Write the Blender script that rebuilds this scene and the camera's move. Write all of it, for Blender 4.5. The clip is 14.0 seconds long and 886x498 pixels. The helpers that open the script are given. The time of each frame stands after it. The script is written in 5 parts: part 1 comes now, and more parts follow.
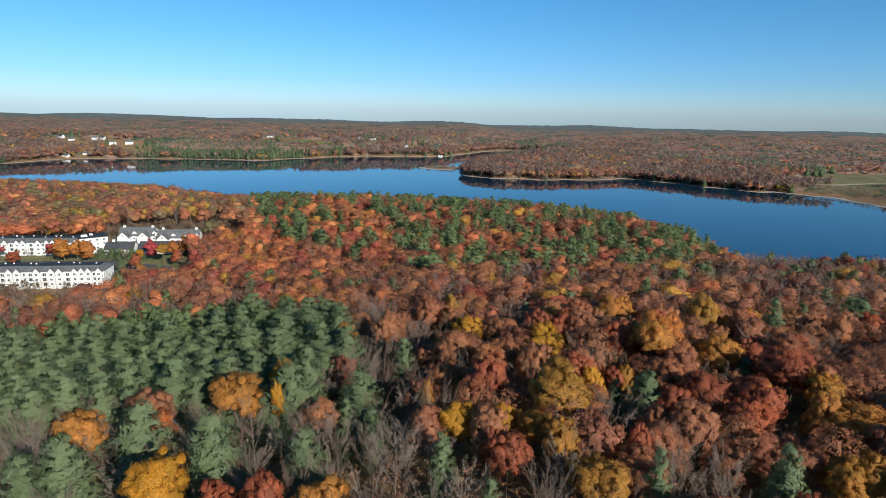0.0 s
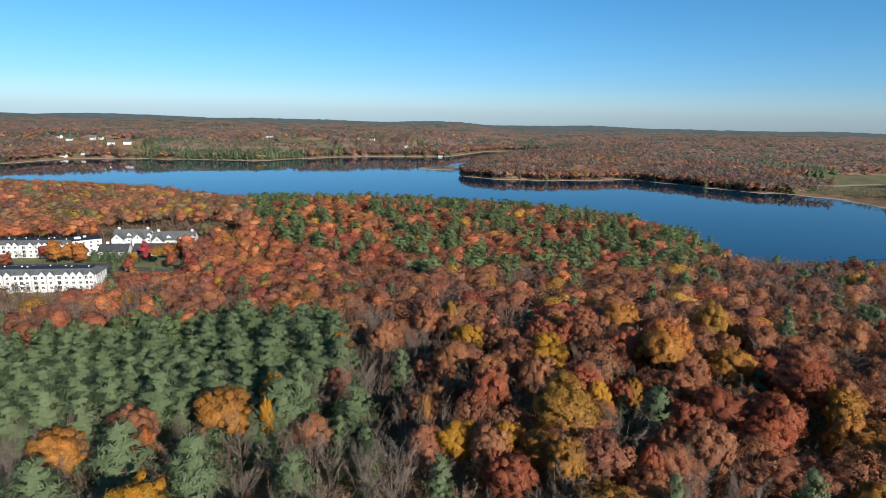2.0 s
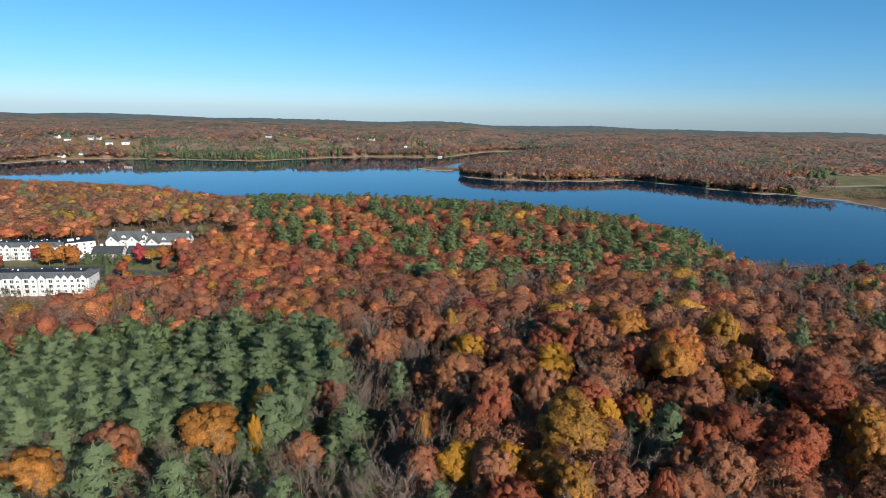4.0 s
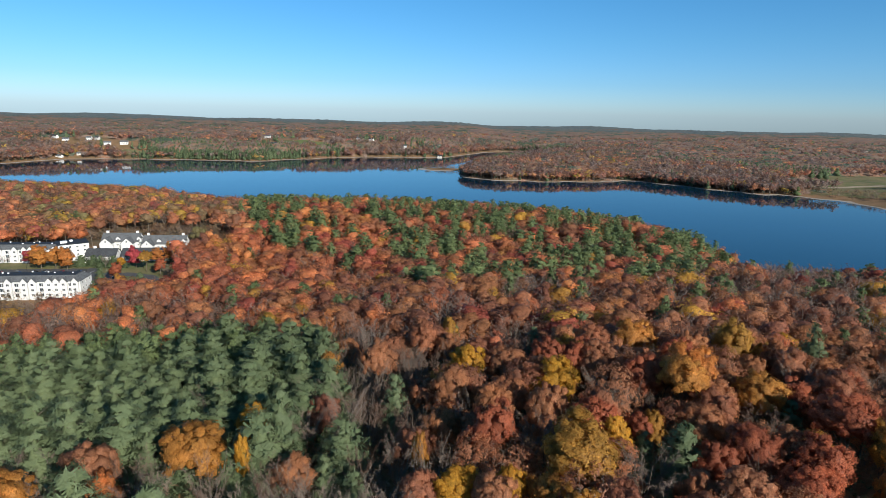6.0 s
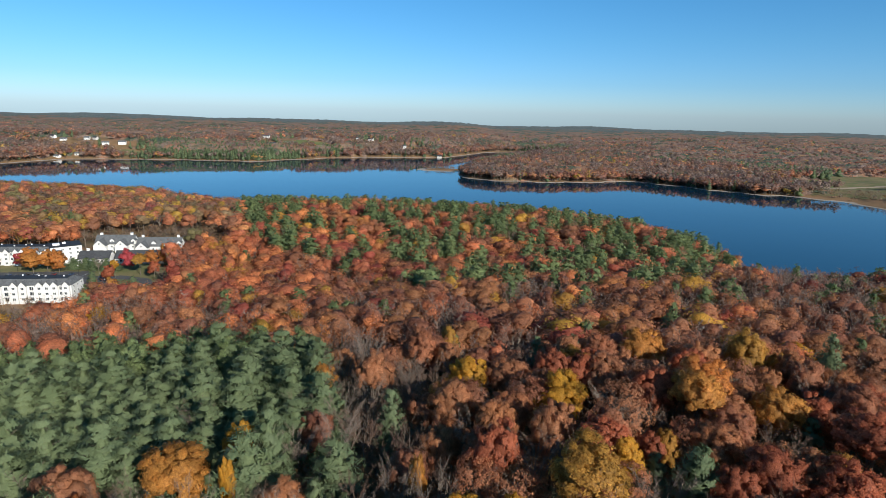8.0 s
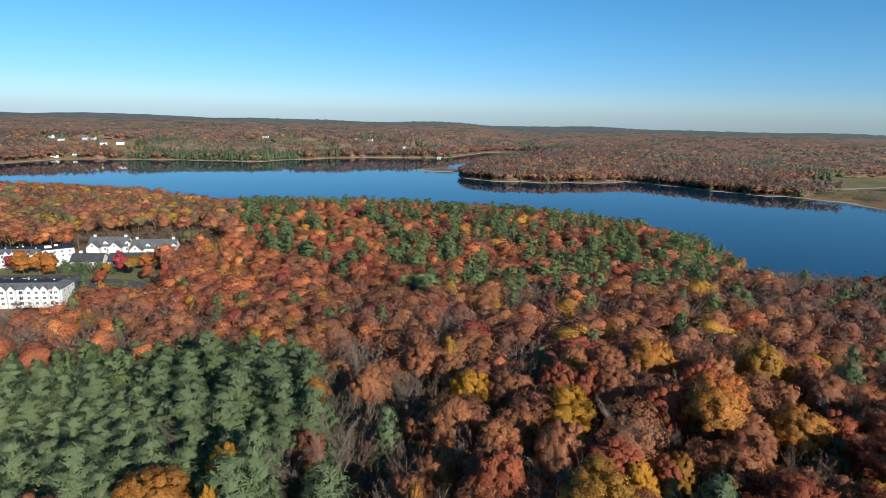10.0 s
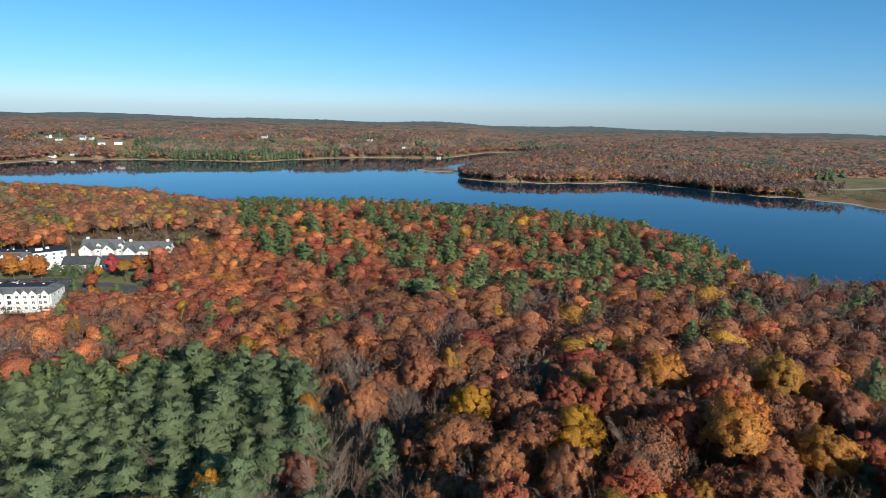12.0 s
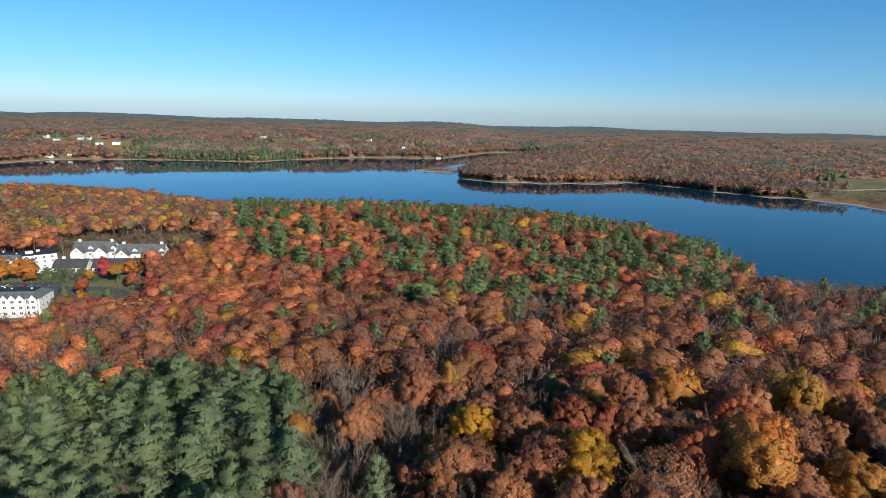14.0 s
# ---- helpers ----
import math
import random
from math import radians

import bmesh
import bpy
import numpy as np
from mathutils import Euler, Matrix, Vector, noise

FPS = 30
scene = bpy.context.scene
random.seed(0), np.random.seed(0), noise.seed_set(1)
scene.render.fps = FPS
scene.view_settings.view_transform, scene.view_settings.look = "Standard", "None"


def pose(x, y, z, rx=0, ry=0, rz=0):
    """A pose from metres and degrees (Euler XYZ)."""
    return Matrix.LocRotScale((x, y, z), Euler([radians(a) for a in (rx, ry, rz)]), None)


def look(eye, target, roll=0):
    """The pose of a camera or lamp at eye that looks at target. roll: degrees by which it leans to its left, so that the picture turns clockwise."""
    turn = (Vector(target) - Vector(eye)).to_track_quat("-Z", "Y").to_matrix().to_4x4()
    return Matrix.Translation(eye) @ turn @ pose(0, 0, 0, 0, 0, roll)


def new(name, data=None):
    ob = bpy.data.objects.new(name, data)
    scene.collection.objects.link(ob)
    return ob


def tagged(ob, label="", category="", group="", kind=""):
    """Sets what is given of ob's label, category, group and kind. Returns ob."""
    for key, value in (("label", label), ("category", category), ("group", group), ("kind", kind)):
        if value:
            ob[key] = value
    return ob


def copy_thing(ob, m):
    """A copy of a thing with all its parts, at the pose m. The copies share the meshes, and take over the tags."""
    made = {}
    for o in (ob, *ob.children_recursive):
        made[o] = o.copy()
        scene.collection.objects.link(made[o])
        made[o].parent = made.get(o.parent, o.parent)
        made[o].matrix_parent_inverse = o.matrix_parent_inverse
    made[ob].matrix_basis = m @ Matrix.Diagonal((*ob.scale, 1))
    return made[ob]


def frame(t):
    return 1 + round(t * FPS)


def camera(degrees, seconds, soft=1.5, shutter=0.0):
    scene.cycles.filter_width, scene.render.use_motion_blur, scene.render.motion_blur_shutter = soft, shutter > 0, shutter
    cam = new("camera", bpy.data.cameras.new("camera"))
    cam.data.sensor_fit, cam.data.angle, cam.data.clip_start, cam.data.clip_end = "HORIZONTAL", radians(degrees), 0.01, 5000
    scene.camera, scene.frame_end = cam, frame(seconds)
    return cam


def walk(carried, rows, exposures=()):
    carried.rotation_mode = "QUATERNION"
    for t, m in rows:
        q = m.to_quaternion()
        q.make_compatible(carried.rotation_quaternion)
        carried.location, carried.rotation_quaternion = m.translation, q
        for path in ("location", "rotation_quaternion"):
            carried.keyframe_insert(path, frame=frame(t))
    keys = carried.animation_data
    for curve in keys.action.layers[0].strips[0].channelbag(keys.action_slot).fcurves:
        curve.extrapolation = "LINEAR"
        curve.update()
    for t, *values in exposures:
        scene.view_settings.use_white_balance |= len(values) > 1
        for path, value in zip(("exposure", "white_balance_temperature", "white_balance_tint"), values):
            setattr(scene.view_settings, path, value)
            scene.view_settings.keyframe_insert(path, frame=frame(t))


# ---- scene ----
cam = camera(73.0, 14.0, soft=0.5)


def flight(t):
    """Level flight straight ahead at four metres a second, with a slow drift of the gimbal."""
    s = t / 14.0
    pitch = -12.98 + 0.13 * s - 0.08 * s * s
    yaw = -0.188 * s
    roll = 1.164 + 0.335 * s - 0.1 * s * s
    x = 0.95 * s - 0.45 * s * s
    y = 56.0 * (s - 0.125 * s * (1 - s) - 0.06 * s * (1 - s) * (2 * s - 1))
    z = 140.59 + 0.55 * s - 0.68 * s * s
    return pose(x, y, z, 0, 0, yaw) @ pose(0, 0, 0, 90 + pitch) @ pose(0, 0, 0, 0, 0, roll)


walk(cam, [(t, flight(t)) for t in (0, 2, 4, 6, 8, 10, 12, 14)], exposures=[(0, 0.0, 6400, 8), (14, 0.0, 6400, 8)])

# ---- light ----
SUN_ELEVATION, SUN_AZIMUTH = radians(23.5), radians(143.6)
to_sun = Vector((math.sin(SUN_AZIMUTH) * math.cos(SUN_ELEVATION), math.cos(SUN_AZIMUTH) * math.cos(SUN_ELEVATION), math.sin(SUN_ELEVATION)))
sun = new("sun", bpy.data.lights.new("sun", "SUN"))
sun.data.energy, sun.data.angle, sun.data.color = 7.0, radians(0.53), (1.0, 0.92, 0.80)
sun.matrix_world = look(to_sun * 600, (0, 0, 0))

world = bpy.data.worlds.new("sky")
scene.world = world
world.use_nodes = True
wn, wl = world.node_tree.nodes, world.node_tree.links
sky = wn.new("ShaderNodeTexSky")
sky.sky_type, sky.sun_disc = "NISHITA", False
sky.sun_elevation, sky.sun_rotation = SUN_ELEVATION, SUN_AZIMUTH
sky.altitude, sky.air_density, sky.dust_density, sky.ozone_density = 100.0, 0.75, 0.4, 3.0
cool = wn.new("ShaderNodeMix")
cool.data_type, cool.blend_type = "RGBA", "MULTIPLY"
cool.inputs["Factor"].default_value = 1.0
up = wn.new("ShaderNodeSeparateXYZ")
wl.new(wn.new("ShaderNodeTexCoord").outputs["Generated"], up.inputs[0])
haze = wn.new("ShaderNodeValToRGB")
stops = [(0.0, (0.91, 1.05, 1.31)), (0.045, (0.78, 0.99, 1.22)), (0.11, (0.80, 1.07, 1.21)), (0.18, (0.84, 1.14, 1.25)), (0.35, (0.79, 1.18, 1.19))]
while len(haze.color_ramp.elements) < len(stops):
    haze.color_ramp.elements.new(0.5)
for k, (place, tone) in zip(haze.color_ramp.elements, stops):
    k.position, k.color = place, (*tone, 1)
wl.new(up.outputs["Z"], haze.inputs["Fac"]), wl.new(haze.outputs["Color"], cool.inputs["B"])
clear = wn.new("ShaderNodeHueSaturation")
clear.inputs["Saturation"].default_value = 1.12
wl.new(sky.outputs["Color"], cool.inputs["A"]), wl.new(cool.outputs["Result"], clear.inputs["Color"])
wl.new(clear.outputs["Color"], wn["Background"].inputs["Color"])
wn["Background"].inputs["Strength"].default_value = 0.108

# ---- the lie of the land ----
FAR_SHORE = [(-1800, 1200), (-1250, 1290), (-1040, 1404), (-1009, 1477), (-968, 1577), (-838, 1611), (-743, 1626), (-594, 1635), (-512, 1618), (-410, 1723),
             (-318, 1813), (-210, 1866), (-96, 1897), (-8, 1898), (83, 2078), (156, 2220), (290, 2294), (430, 2310), (430, 2250), (330, 2120), (240, 1960),
             (150, 1800), (95, 1640), (50, 1500), (35, 1398), (51, 1339), (118, 1294), (211, 1289), (329, 1311), (409, 1342), (453, 1322), (490, 1266), (521, 1222),
             (584, 1166), (642, 1154), (682, 1112), (716, 1080), (722, 1020), (735, 960), (790, 830), (1000, 650), (1500, 430)]
NEAR_SHORE = [(1500, 290), (800, 320), (520, 385), (400, 408), (306, 432), (268, 480), (272, 535), (276, 598), (266, 650), (238, 712), (190, 765), (110, 815), (0, 845),
              (-110, 852), (-210, 842), (-275, 835), (-330, 868), (-420, 925), (-600, 970), (-900, 990), (-1300, 1030), (-1800, 1100)]
LAKE = np.array(FAR_SHORE + NEAR_SHORE, float)


def shore_distance(x, y, outline=LAKE):
    """Metres from the water's edge: more than nought on land, less in the lake."""
    x, y = np.asarray(x, float), np.asarray(y, float)
    best, inside = np.full(x.shape, 1e12), np.zeros(x.shape, bool)
    for (ax, ay), (bx, by) in zip(outline, np.roll(outline, -1, 0)):
        ex, ey = bx - ax, by - ay
        k = np.clip(((x - ax) * ex + (y - ay) * ey) / (ex * ex + ey * ey), 0, 1)
        best = np.minimum(best, (x - ax - k * ex) ** 2 + (y - ay - k * ey) ** 2)
        if ey:
            inside ^= ((ay > y) != (by > y)) & (x < ax + (y - ay) / ey * ex)
    return np.where(inside, -1, 1) * np.sqrt(best)


def hill(x, y, cx, cy, sx, sy, turn=0.0):
    c, s = math.cos(radians(turn)), math.sin(radians(turn))
    u, v = (x - cx) * c + (y - cy) * s, -(x - cx) * s + (y - cy) * c
    return np.exp(-0.5 * ((u / sx) ** 2 + (v / sy) ** 2))


def wavy(x, y, size, seed):
    """Smooth rolling noise of about that size, from -1 to 1."""
    r = np.random.RandomState(seed)
    out = 0
    for _ in range(7):
        a, k, p = r.uniform(0, 2 * math.pi), 2 * math.pi / (size * r.uniform(0.6, 1.7)), r.uniform(0, 6.28)
        out = out + np.sin(k * (x * math.cos(a) + y * math.sin(a)) + p)
    return out / 3.2


def island(x, y):
    return hill(x, y, -2, 1520, 52, 36, 0) * 3.4 - 1.6


def land(x, y):
    """Height of the ground above the lake."""
    x, y = np.asarray(x, float), np.asarray(y, float)
    d = shore_distance(x + 5 * wavy(x, y, 60, 3), y + 9 * wavy(x, y, 70, 4))
    near = np.clip((1100 - y + 0.1 * x) / 200, 0, 1) * (y < 1250)
    west = np.clip((350 - x) / 250, 0, 1) * np.clip((y - 1350) / 150, 0, 1)
    z = 0.2 + 25.0 * (1 - np.exp(-np.maximum(d, 0) / 120)) * near + (20.0 + 16.0 * west) * (1 - np.exp(-np.maximum(d, 0) / (190 - 70 * west))) * (1 - near)
    grow = np.clip(d / 90, 0, 1)
    z = z + grow * (42 * hill(x, y, 60, 120, 195, 158) + 21 * hill(x, y, 275, 312, 105, 80) + 9 * hill(x, y, -150, 580, 120, 90) + 5 * hill(x, y, 60, 600, 150, 70) + 5 * hill(x, y, 225, 590, 60, 70))
    z = z + grow * (1.2 * wavy(x, y, 90, 5) + 5 * wavy(x, y, 900, 6) * (1 - near))
    z = z + grow * (1 - near) * (13 * hill(x, y, -2700, 4600, 700, 300) + 6 * hill(x, y, -1500, 2700, 700, 300) + 12 * hill(x, y, 900, 4600, 500, 250)
                                 + 12 * hill(x, y, 1500, 2500, 700, 380) + np.clip((y - 2000) / 2600, 0, 1) * 2 + 12 * hill(x, y, -440, 1965, 150, 60) + 15 * hill(x, y, -1020, 1770, 190, 60) + 10 * hill(x, y, -560, 2040, 130, 60) + 8 * hill(x, y, -260, 2050, 120, 50))
    flat = np.exp(-(((x + 262) / 110) ** 4) - ((y - 412) / 84) ** 4)
    z = z * (1 - flat) + (33.0 + np.clip(y - 440, 0, 60) * 0.06) * flat
    z = np.where(d < 0, np.maximum(-4.0, 0.2 + 0.08 * d), z)
    return np.where(np.hypot(x + 2, (y - 1520) * 1.4) < 90, np.maximum(z, island(x, y)), z)


def land_at(x, y):
    return float(land(np.array([float(x)]), np.array([float(y)]))[0])


# ---- materials ----
def material(name, rough=0.8, spec=0.3):
    m = bpy.data.materials.new(name)
    m.use_nodes = True
    b = m.node_tree.nodes["Principled BSDF"]
    b.inputs["Roughness"].default_value = rough
    b.inputs["Specular IOR Level"].default_value = spec
    return m, m.node_tree.nodes, m.node_tree.links, b


def ramp(n, stops):
    r = n.new("ShaderNodeValToRGB")
    e = r.color_ramp.elements
    while len(e) < len(stops):
        e.new(0.5)
    for k, (at, colour) in zip(e, stops):
        k.position, k.color = at, (*colour, 1)
    return r


def noise_node(n, l, scale, detail=4.0, rough=0.6, where="Object", vector=None):
    t = n.new("ShaderNodeTexNoise")
    t.inputs["Scale"].default_value, t.inputs["Detail"].default_value, t.inputs["Roughness"].default_value = scale, detail, rough
    if vector is None:
        vector = n.new("ShaderNodeTexCoord").outputs[where]
    l.new(vector, t.inputs["Vector"])
    return t


def multiply(n, l, a, b, factor=1.0):
    x = n.new("ShaderNodeMix")
    x.data_type, x.blend_type = "RGBA", "MULTIPLY"
    x.inputs["Factor"].default_value = factor
    l.new(a, x.inputs["A"]), l.new(b, x.inputs["B"])
    return x.outputs["Result"]


def mixed(n, l, fac, a, b):
    x = n.new("ShaderNodeMix")
    x.data_type = "RGBA"
    l.new(fac, x.inputs["Factor"])
    for v, k in ((a, "A"), (b, "B")):
        if isinstance(v, tuple):
            x.inputs[k].default_value = (*v, 1)
        else:
            l.new(v, x.inputs[k])
    return x.outputs["Result"]


def bump(n, l, b, height, strength=0.4, distance=0.05):
    u = n.new("ShaderNodeBump")
    u.inputs["Strength"].default_value, u.inputs["Distance"].default_value = strength, distance
    l.new(height, u.inputs["Height"]), l.new(u.outputs["Normal"], b.inputs["Normal"])


def leaf_material(name, colours=None, through_light=0.5, mottle=1.0, lace=5.0, holes=0.57):
    """Leaves: the hue differs from tree to tree and, less, from spray to spray. With no colours they come from the mesh's tint. Gaps between the leaves break up each spray."""
    m, n, l, b = material(name, 0.62, 0.25)
    geo = n.new("ShaderNodeNewGeometry")
    if colours:
        info = n.new("ShaderNodeObjectInfo")
        r = ramp(n, [(k / max(1, len(colours) - 1), c) for k, c in enumerate(colours)])
        l.new(info.outputs["Random"], r.inputs["Fac"])
        base = r.outputs["Color"]
    else:
        tint = n.new("ShaderNodeAttribute")
        tint.attribute_name = "tint"
        base = tint.outputs["Color"]
    calm = 0.7 if mottle < 0.5 else 0.3
    spray = ramp(n, [(k, tuple(v + (1 - v) * calm for v in c)) for k, c in [(0.0, (0.68, 0.66, 0.66)), (0.45, (1.06, 1.05, 1.06)), (0.85, (1.28, 1.26, 1.24)), (1.0, (1.45, 1.45, 1.35))]])
    l.new(geo.outputs["Random Per Island"], spray.inputs["Fac"])
    col = multiply(n, l, base, spray.outputs["Color"])
    soften = 0.45 if mottle < 0.5 else 1.0
    patch = ramp(n, [(k, tuple(1 + (v - 1) * soften for v in c)) for k, c in [(0.3, (0.72, 0.74, 0.78)), (0.7, (1.2, 1.16, 1.1))]])
    l.new(noise_node(n, l, 0.35, 3).outputs["Fac"], patch.inputs["Fac"])
    col = multiply(n, l, col, patch.outputs["Color"])
    fine = ramp(n, [(k, tuple(1 + (v - 1) * mottle for v in c)) for k, c in [(0.32, (0.4, 0.38, 0.38)), (0.5, (0.97, 0.97, 0.97)), (0.68, (1.6, 1.57, 1.5))]])
    l.new(noise_node(n, l, 4.5 if colours else 1.9, 3, 0.75).outputs["Fac"], fine.inputs["Fac"])
    col = multiply(n, l, col, fine.outputs["Color"])
    l.new(col, b.inputs["Base Color"])
    tr = n.new("ShaderNodeBsdfTranslucent")
    l.new(col, tr.inputs["Color"])
    mx = n.new("ShaderNodeMixShader")
    mx.inputs[0].default_value = through_light
    l.new(b.outputs[0], mx.inputs[1]), l.new(tr.outputs[0], mx.inputs[2])
    gap = n.new("ShaderNodeMath")
    gap.operation = "GREATER_THAN"
    gap.inputs[1].default_value = holes
    l.new(noise_node(n, l, lace, 2, 0.6).outputs["Fac"], gap.inputs[0])
    cut, clear_gap = n.new("ShaderNodeMixShader"), n.new("ShaderNodeBsdfTransparent")
    l.new(gap.outputs[0], cut.inputs[0]), l.new(mx.outputs[0], cut.inputs[1]), l.new(clear_gap.outputs[0], cut.inputs[2])
    l.new(cut.outputs[0], n["Material Output"].inputs["Surface"])
    return m


def bark_material(name, dark, light, scale=1.5):
    m, n, l, b = material(name, 0.9, 0.15)
    t = noise_node(n, l, scale, 6, 0.7)
    r = ramp(n, [(0.3, dark), (0.7, light)])
    l.new(t.outputs["Fac"], r.inputs["Fac"])
    info = n.new("ShaderNodeObjectInfo")
    v = ramp(n, [(0, (0.75, 0.72, 0.7)), (1, (1.2, 1.2, 1.2))])
    l.new(info.outputs["Random"], v.inputs["Fac"])
    l.new(multiply(n, l, r.outputs["Color"], v.outputs["Color"]), b.inputs["Base Color"])
    bump(n, l, b, t.outputs["Fac"], 0.6, 0.05)
    return m


RUSSET = [(0.33, 0.142, 0.092), (0.40, 0.172, 0.095), (0.45, 0.206, 0.10), (0.40, 0.186, 0.104), (0.35, 0.150, 0.092)]
leaf_russet = leaf_material("russet_leaves", RUSSET)
leaf_yellow = leaf_material("yellow_leaves", [(0.52, 0.27, 0.035), (0.56, 0.31, 0.045)])
leaf_olive = leaf_material("olive_gold_leaves", [(0.44, 0.22, 0.05), (0.41, 0.23, 0.052)])
leaf_orange = leaf_material("orange_leaves", [(0.52, 0.21, 0.06), (0.48, 0.24, 0.06), (0.54, 0.20, 0.07)])
leaf_red = leaf_material("red_leaves", [(0.38, 0.118, 0.062), (0.34, 0.112, 0.062), (0.43, 0.13, 0.066)])
leaf_pink = leaf_material("crimson_leaves", [(0.46, 0.085, 0.10), (0.40, 0.07, 0.085)])
needles = leaf_material("pine_needles", [(0.122, 0.164, 0.082), (0.146, 0.19, 0.098), (0.132, 0.176, 0.09)], 0.3, 0.35, 4.0, 0.6)
leaf_tint = leaf_material("mixed_autumn_leaves")
bark = bark_material("grey_brown_bark", (0.07, 0.055, 0.045), (0.2, 0.17, 0.14))
bark_pale = bark_material("pale_grey_bark", (0.11, 0.09, 0.075), (0.27, 0.235, 0.2))
twig = bark_material("grey_twigs", (0.14, 0.102, 0.082), (0.27, 0.21, 0.175), 0.4)
twig_red = bark_material("reddish_twigs", (0.12, 0.07, 0.052), (0.20, 0.125, 0.095), 0.4)


def ground_material():
    m, n, l, b = material("forest_floor", 0.95, 0.1)
    big = noise_node(n, l, 0.03, 5)
    small = noise_node(n, l, 0.9, 6, 0.7)
    litter = ramp(n, [(0.25, (0.12, 0.075, 0.048)), (0.5, (0.23, 0.145, 0.085)), (0.75, (0.32, 0.21, 0.125))])
    l.new(small.outputs["Fac"], litter.inputs["Fac"])
    patch = ramp(n, [(0.35, (0.75, 0.8, 0.7)), (0.65, (1.15, 1.05, 1.0))])
    l.new(big.outputs["Fac"], patch.inputs["Fac"])
    wood = multiply(n, l, litter.outputs["Color"], patch.outputs["Color"])
    sand = ramp(n, [(0.3, (0.22, 0.19, 0.16)), (0.7, (0.40, 0.355, 0.31))])
    l.new(noise_node(n, l, 0.25, 5).outputs["Fac"], sand.inputs["Fac"])
    xyz = n.new("ShaderNodeSeparateXYZ")
    l.new(n.new("ShaderNodeNewGeometry").outputs["Position"], xyz.inputs[0])
    rise = n.new("ShaderNodeMapRange")
    rise.inputs["From Min"].default_value, rise.inputs["From Max"].default_value = 0.6, 0.85
    l.new(xyz.outputs["Z"], rise.inputs["Value"])
    l.new(mixed(n, l, rise.outputs["Result"], sand.outputs["Color"], wood), b.inputs["Base Color"])
    bump(n, l, b, small.outputs["Fac"], 0.6, 0.3)
    return m


def grass_material(name, dry, green):
    m, n, l, b = material(name, 0.9, 0.15)
    fine, broad = noise_node(n, l, 1.2, 6, 0.75), noise_node(n, l, 0.04, 4)
    r = ramp(n, [(0.35, green), (0.65, dry)])
    l.new(broad.outputs["Fac"], r.inputs["Fac"])
    v = ramp(n, [(0.25, (0.6, 0.6, 0.6)), (0.75, (1.25, 1.25, 1.25))])
    l.new(fine.outputs["Fac"], v.inputs["Fac"])
    l.new(multiply(n, l, r.outputs["Color"], v.outputs["Color"]), b.inputs["Base Color"])
    bump(n, l, b, fine.outputs["Fac"], 0.5, 0.15)
    return m


def water_material():
    m, n, l, b = material("lake_water", 0.035, 0.5)
    b.inputs["IOR"].default_value = 1.333
    deep = ramp(n, [(0.3, (0.004, 0.022, 0.045)), (0.7, (0.007, 0.03, 0.058))])
    l.new(noise_node(n, l, 0.004, 3).outputs["Fac"], deep.inputs["Fac"])
    l.new(deep.outputs["Color"], b.inputs["Base Color"])
    bump(n, l, b, noise_node(n, l, 0.5, 3).outputs["Fac"], 0.015, 0.1)
    return m


# ---- mesh helpers ----
def mesh_of(name, verts, faces, mats, slots=None, tint=None):
    """A mesh out of numpy corners, with or without a normal each, and four-cornered or three-cornered faces."""
    me = bpy.data.meshes.new(name)
    verts, faces = np.asarray(verts, np.float32), np.asarray(faces, np.int32)
    k = faces.shape[1]
    me.vertices.add(len(verts)), me.loops.add(faces.size), me.polygons.add(len(faces))
    me.vertices.foreach_set("co", verts[:, :3].ravel())
    me.loops.foreach_set("vertex_index", faces.ravel())
    me.polygons.foreach_set("loop_start", np.arange(0, faces.size, k, dtype=np.int32))
    me.polygons.foreach_set("loop_total", np.full(len(faces), k, np.int32))
    for mt in mats:
        me.materials.append(mt)
    if slots is not None:
        me.polygons.foreach_set("material_index", np.asarray(slots, np.int32))
    if tint is not None:
        a = me.attributes.new("tint", "FLOAT_COLOR", "POINT")
        a.data.foreach_set("color", np.concatenate([tint, np.ones((len(tint), 1))], 1).astype(np.float32).ravel())
    me.update(calc_edges=True)
    if verts.shape[1] == 6:
        a = me.attributes.new("custom_normal", "FLOAT_VECTOR", "POINT")
        a.data.foreach_set("vector", verts[:, 3:].ravel())
    return me


def sheet(xs, ys, height):
    """Corners and faces of a grid over the plan."""
    gx, gy = np.meshgrid(xs, ys)
    v = np.stack([gx.ravel(), gy.ravel(), height(gx.ravel(), gy.ravel())], 1)
    i = np.arange(len(xs) * len(ys)).reshape(len(ys), len(xs))
    return v, np.stack([i[:-1, :-1], i[:-1, 1:], i[1:, 1:], i[1:, :-1]], -1).reshape(-1, 4)


def steps(*runs):
    """Coordinates from runs of (start, end, step)."""
    return np.unique(np.concatenate([np.arange(a, b + 1e-6, s) for a, b, s in runs]))


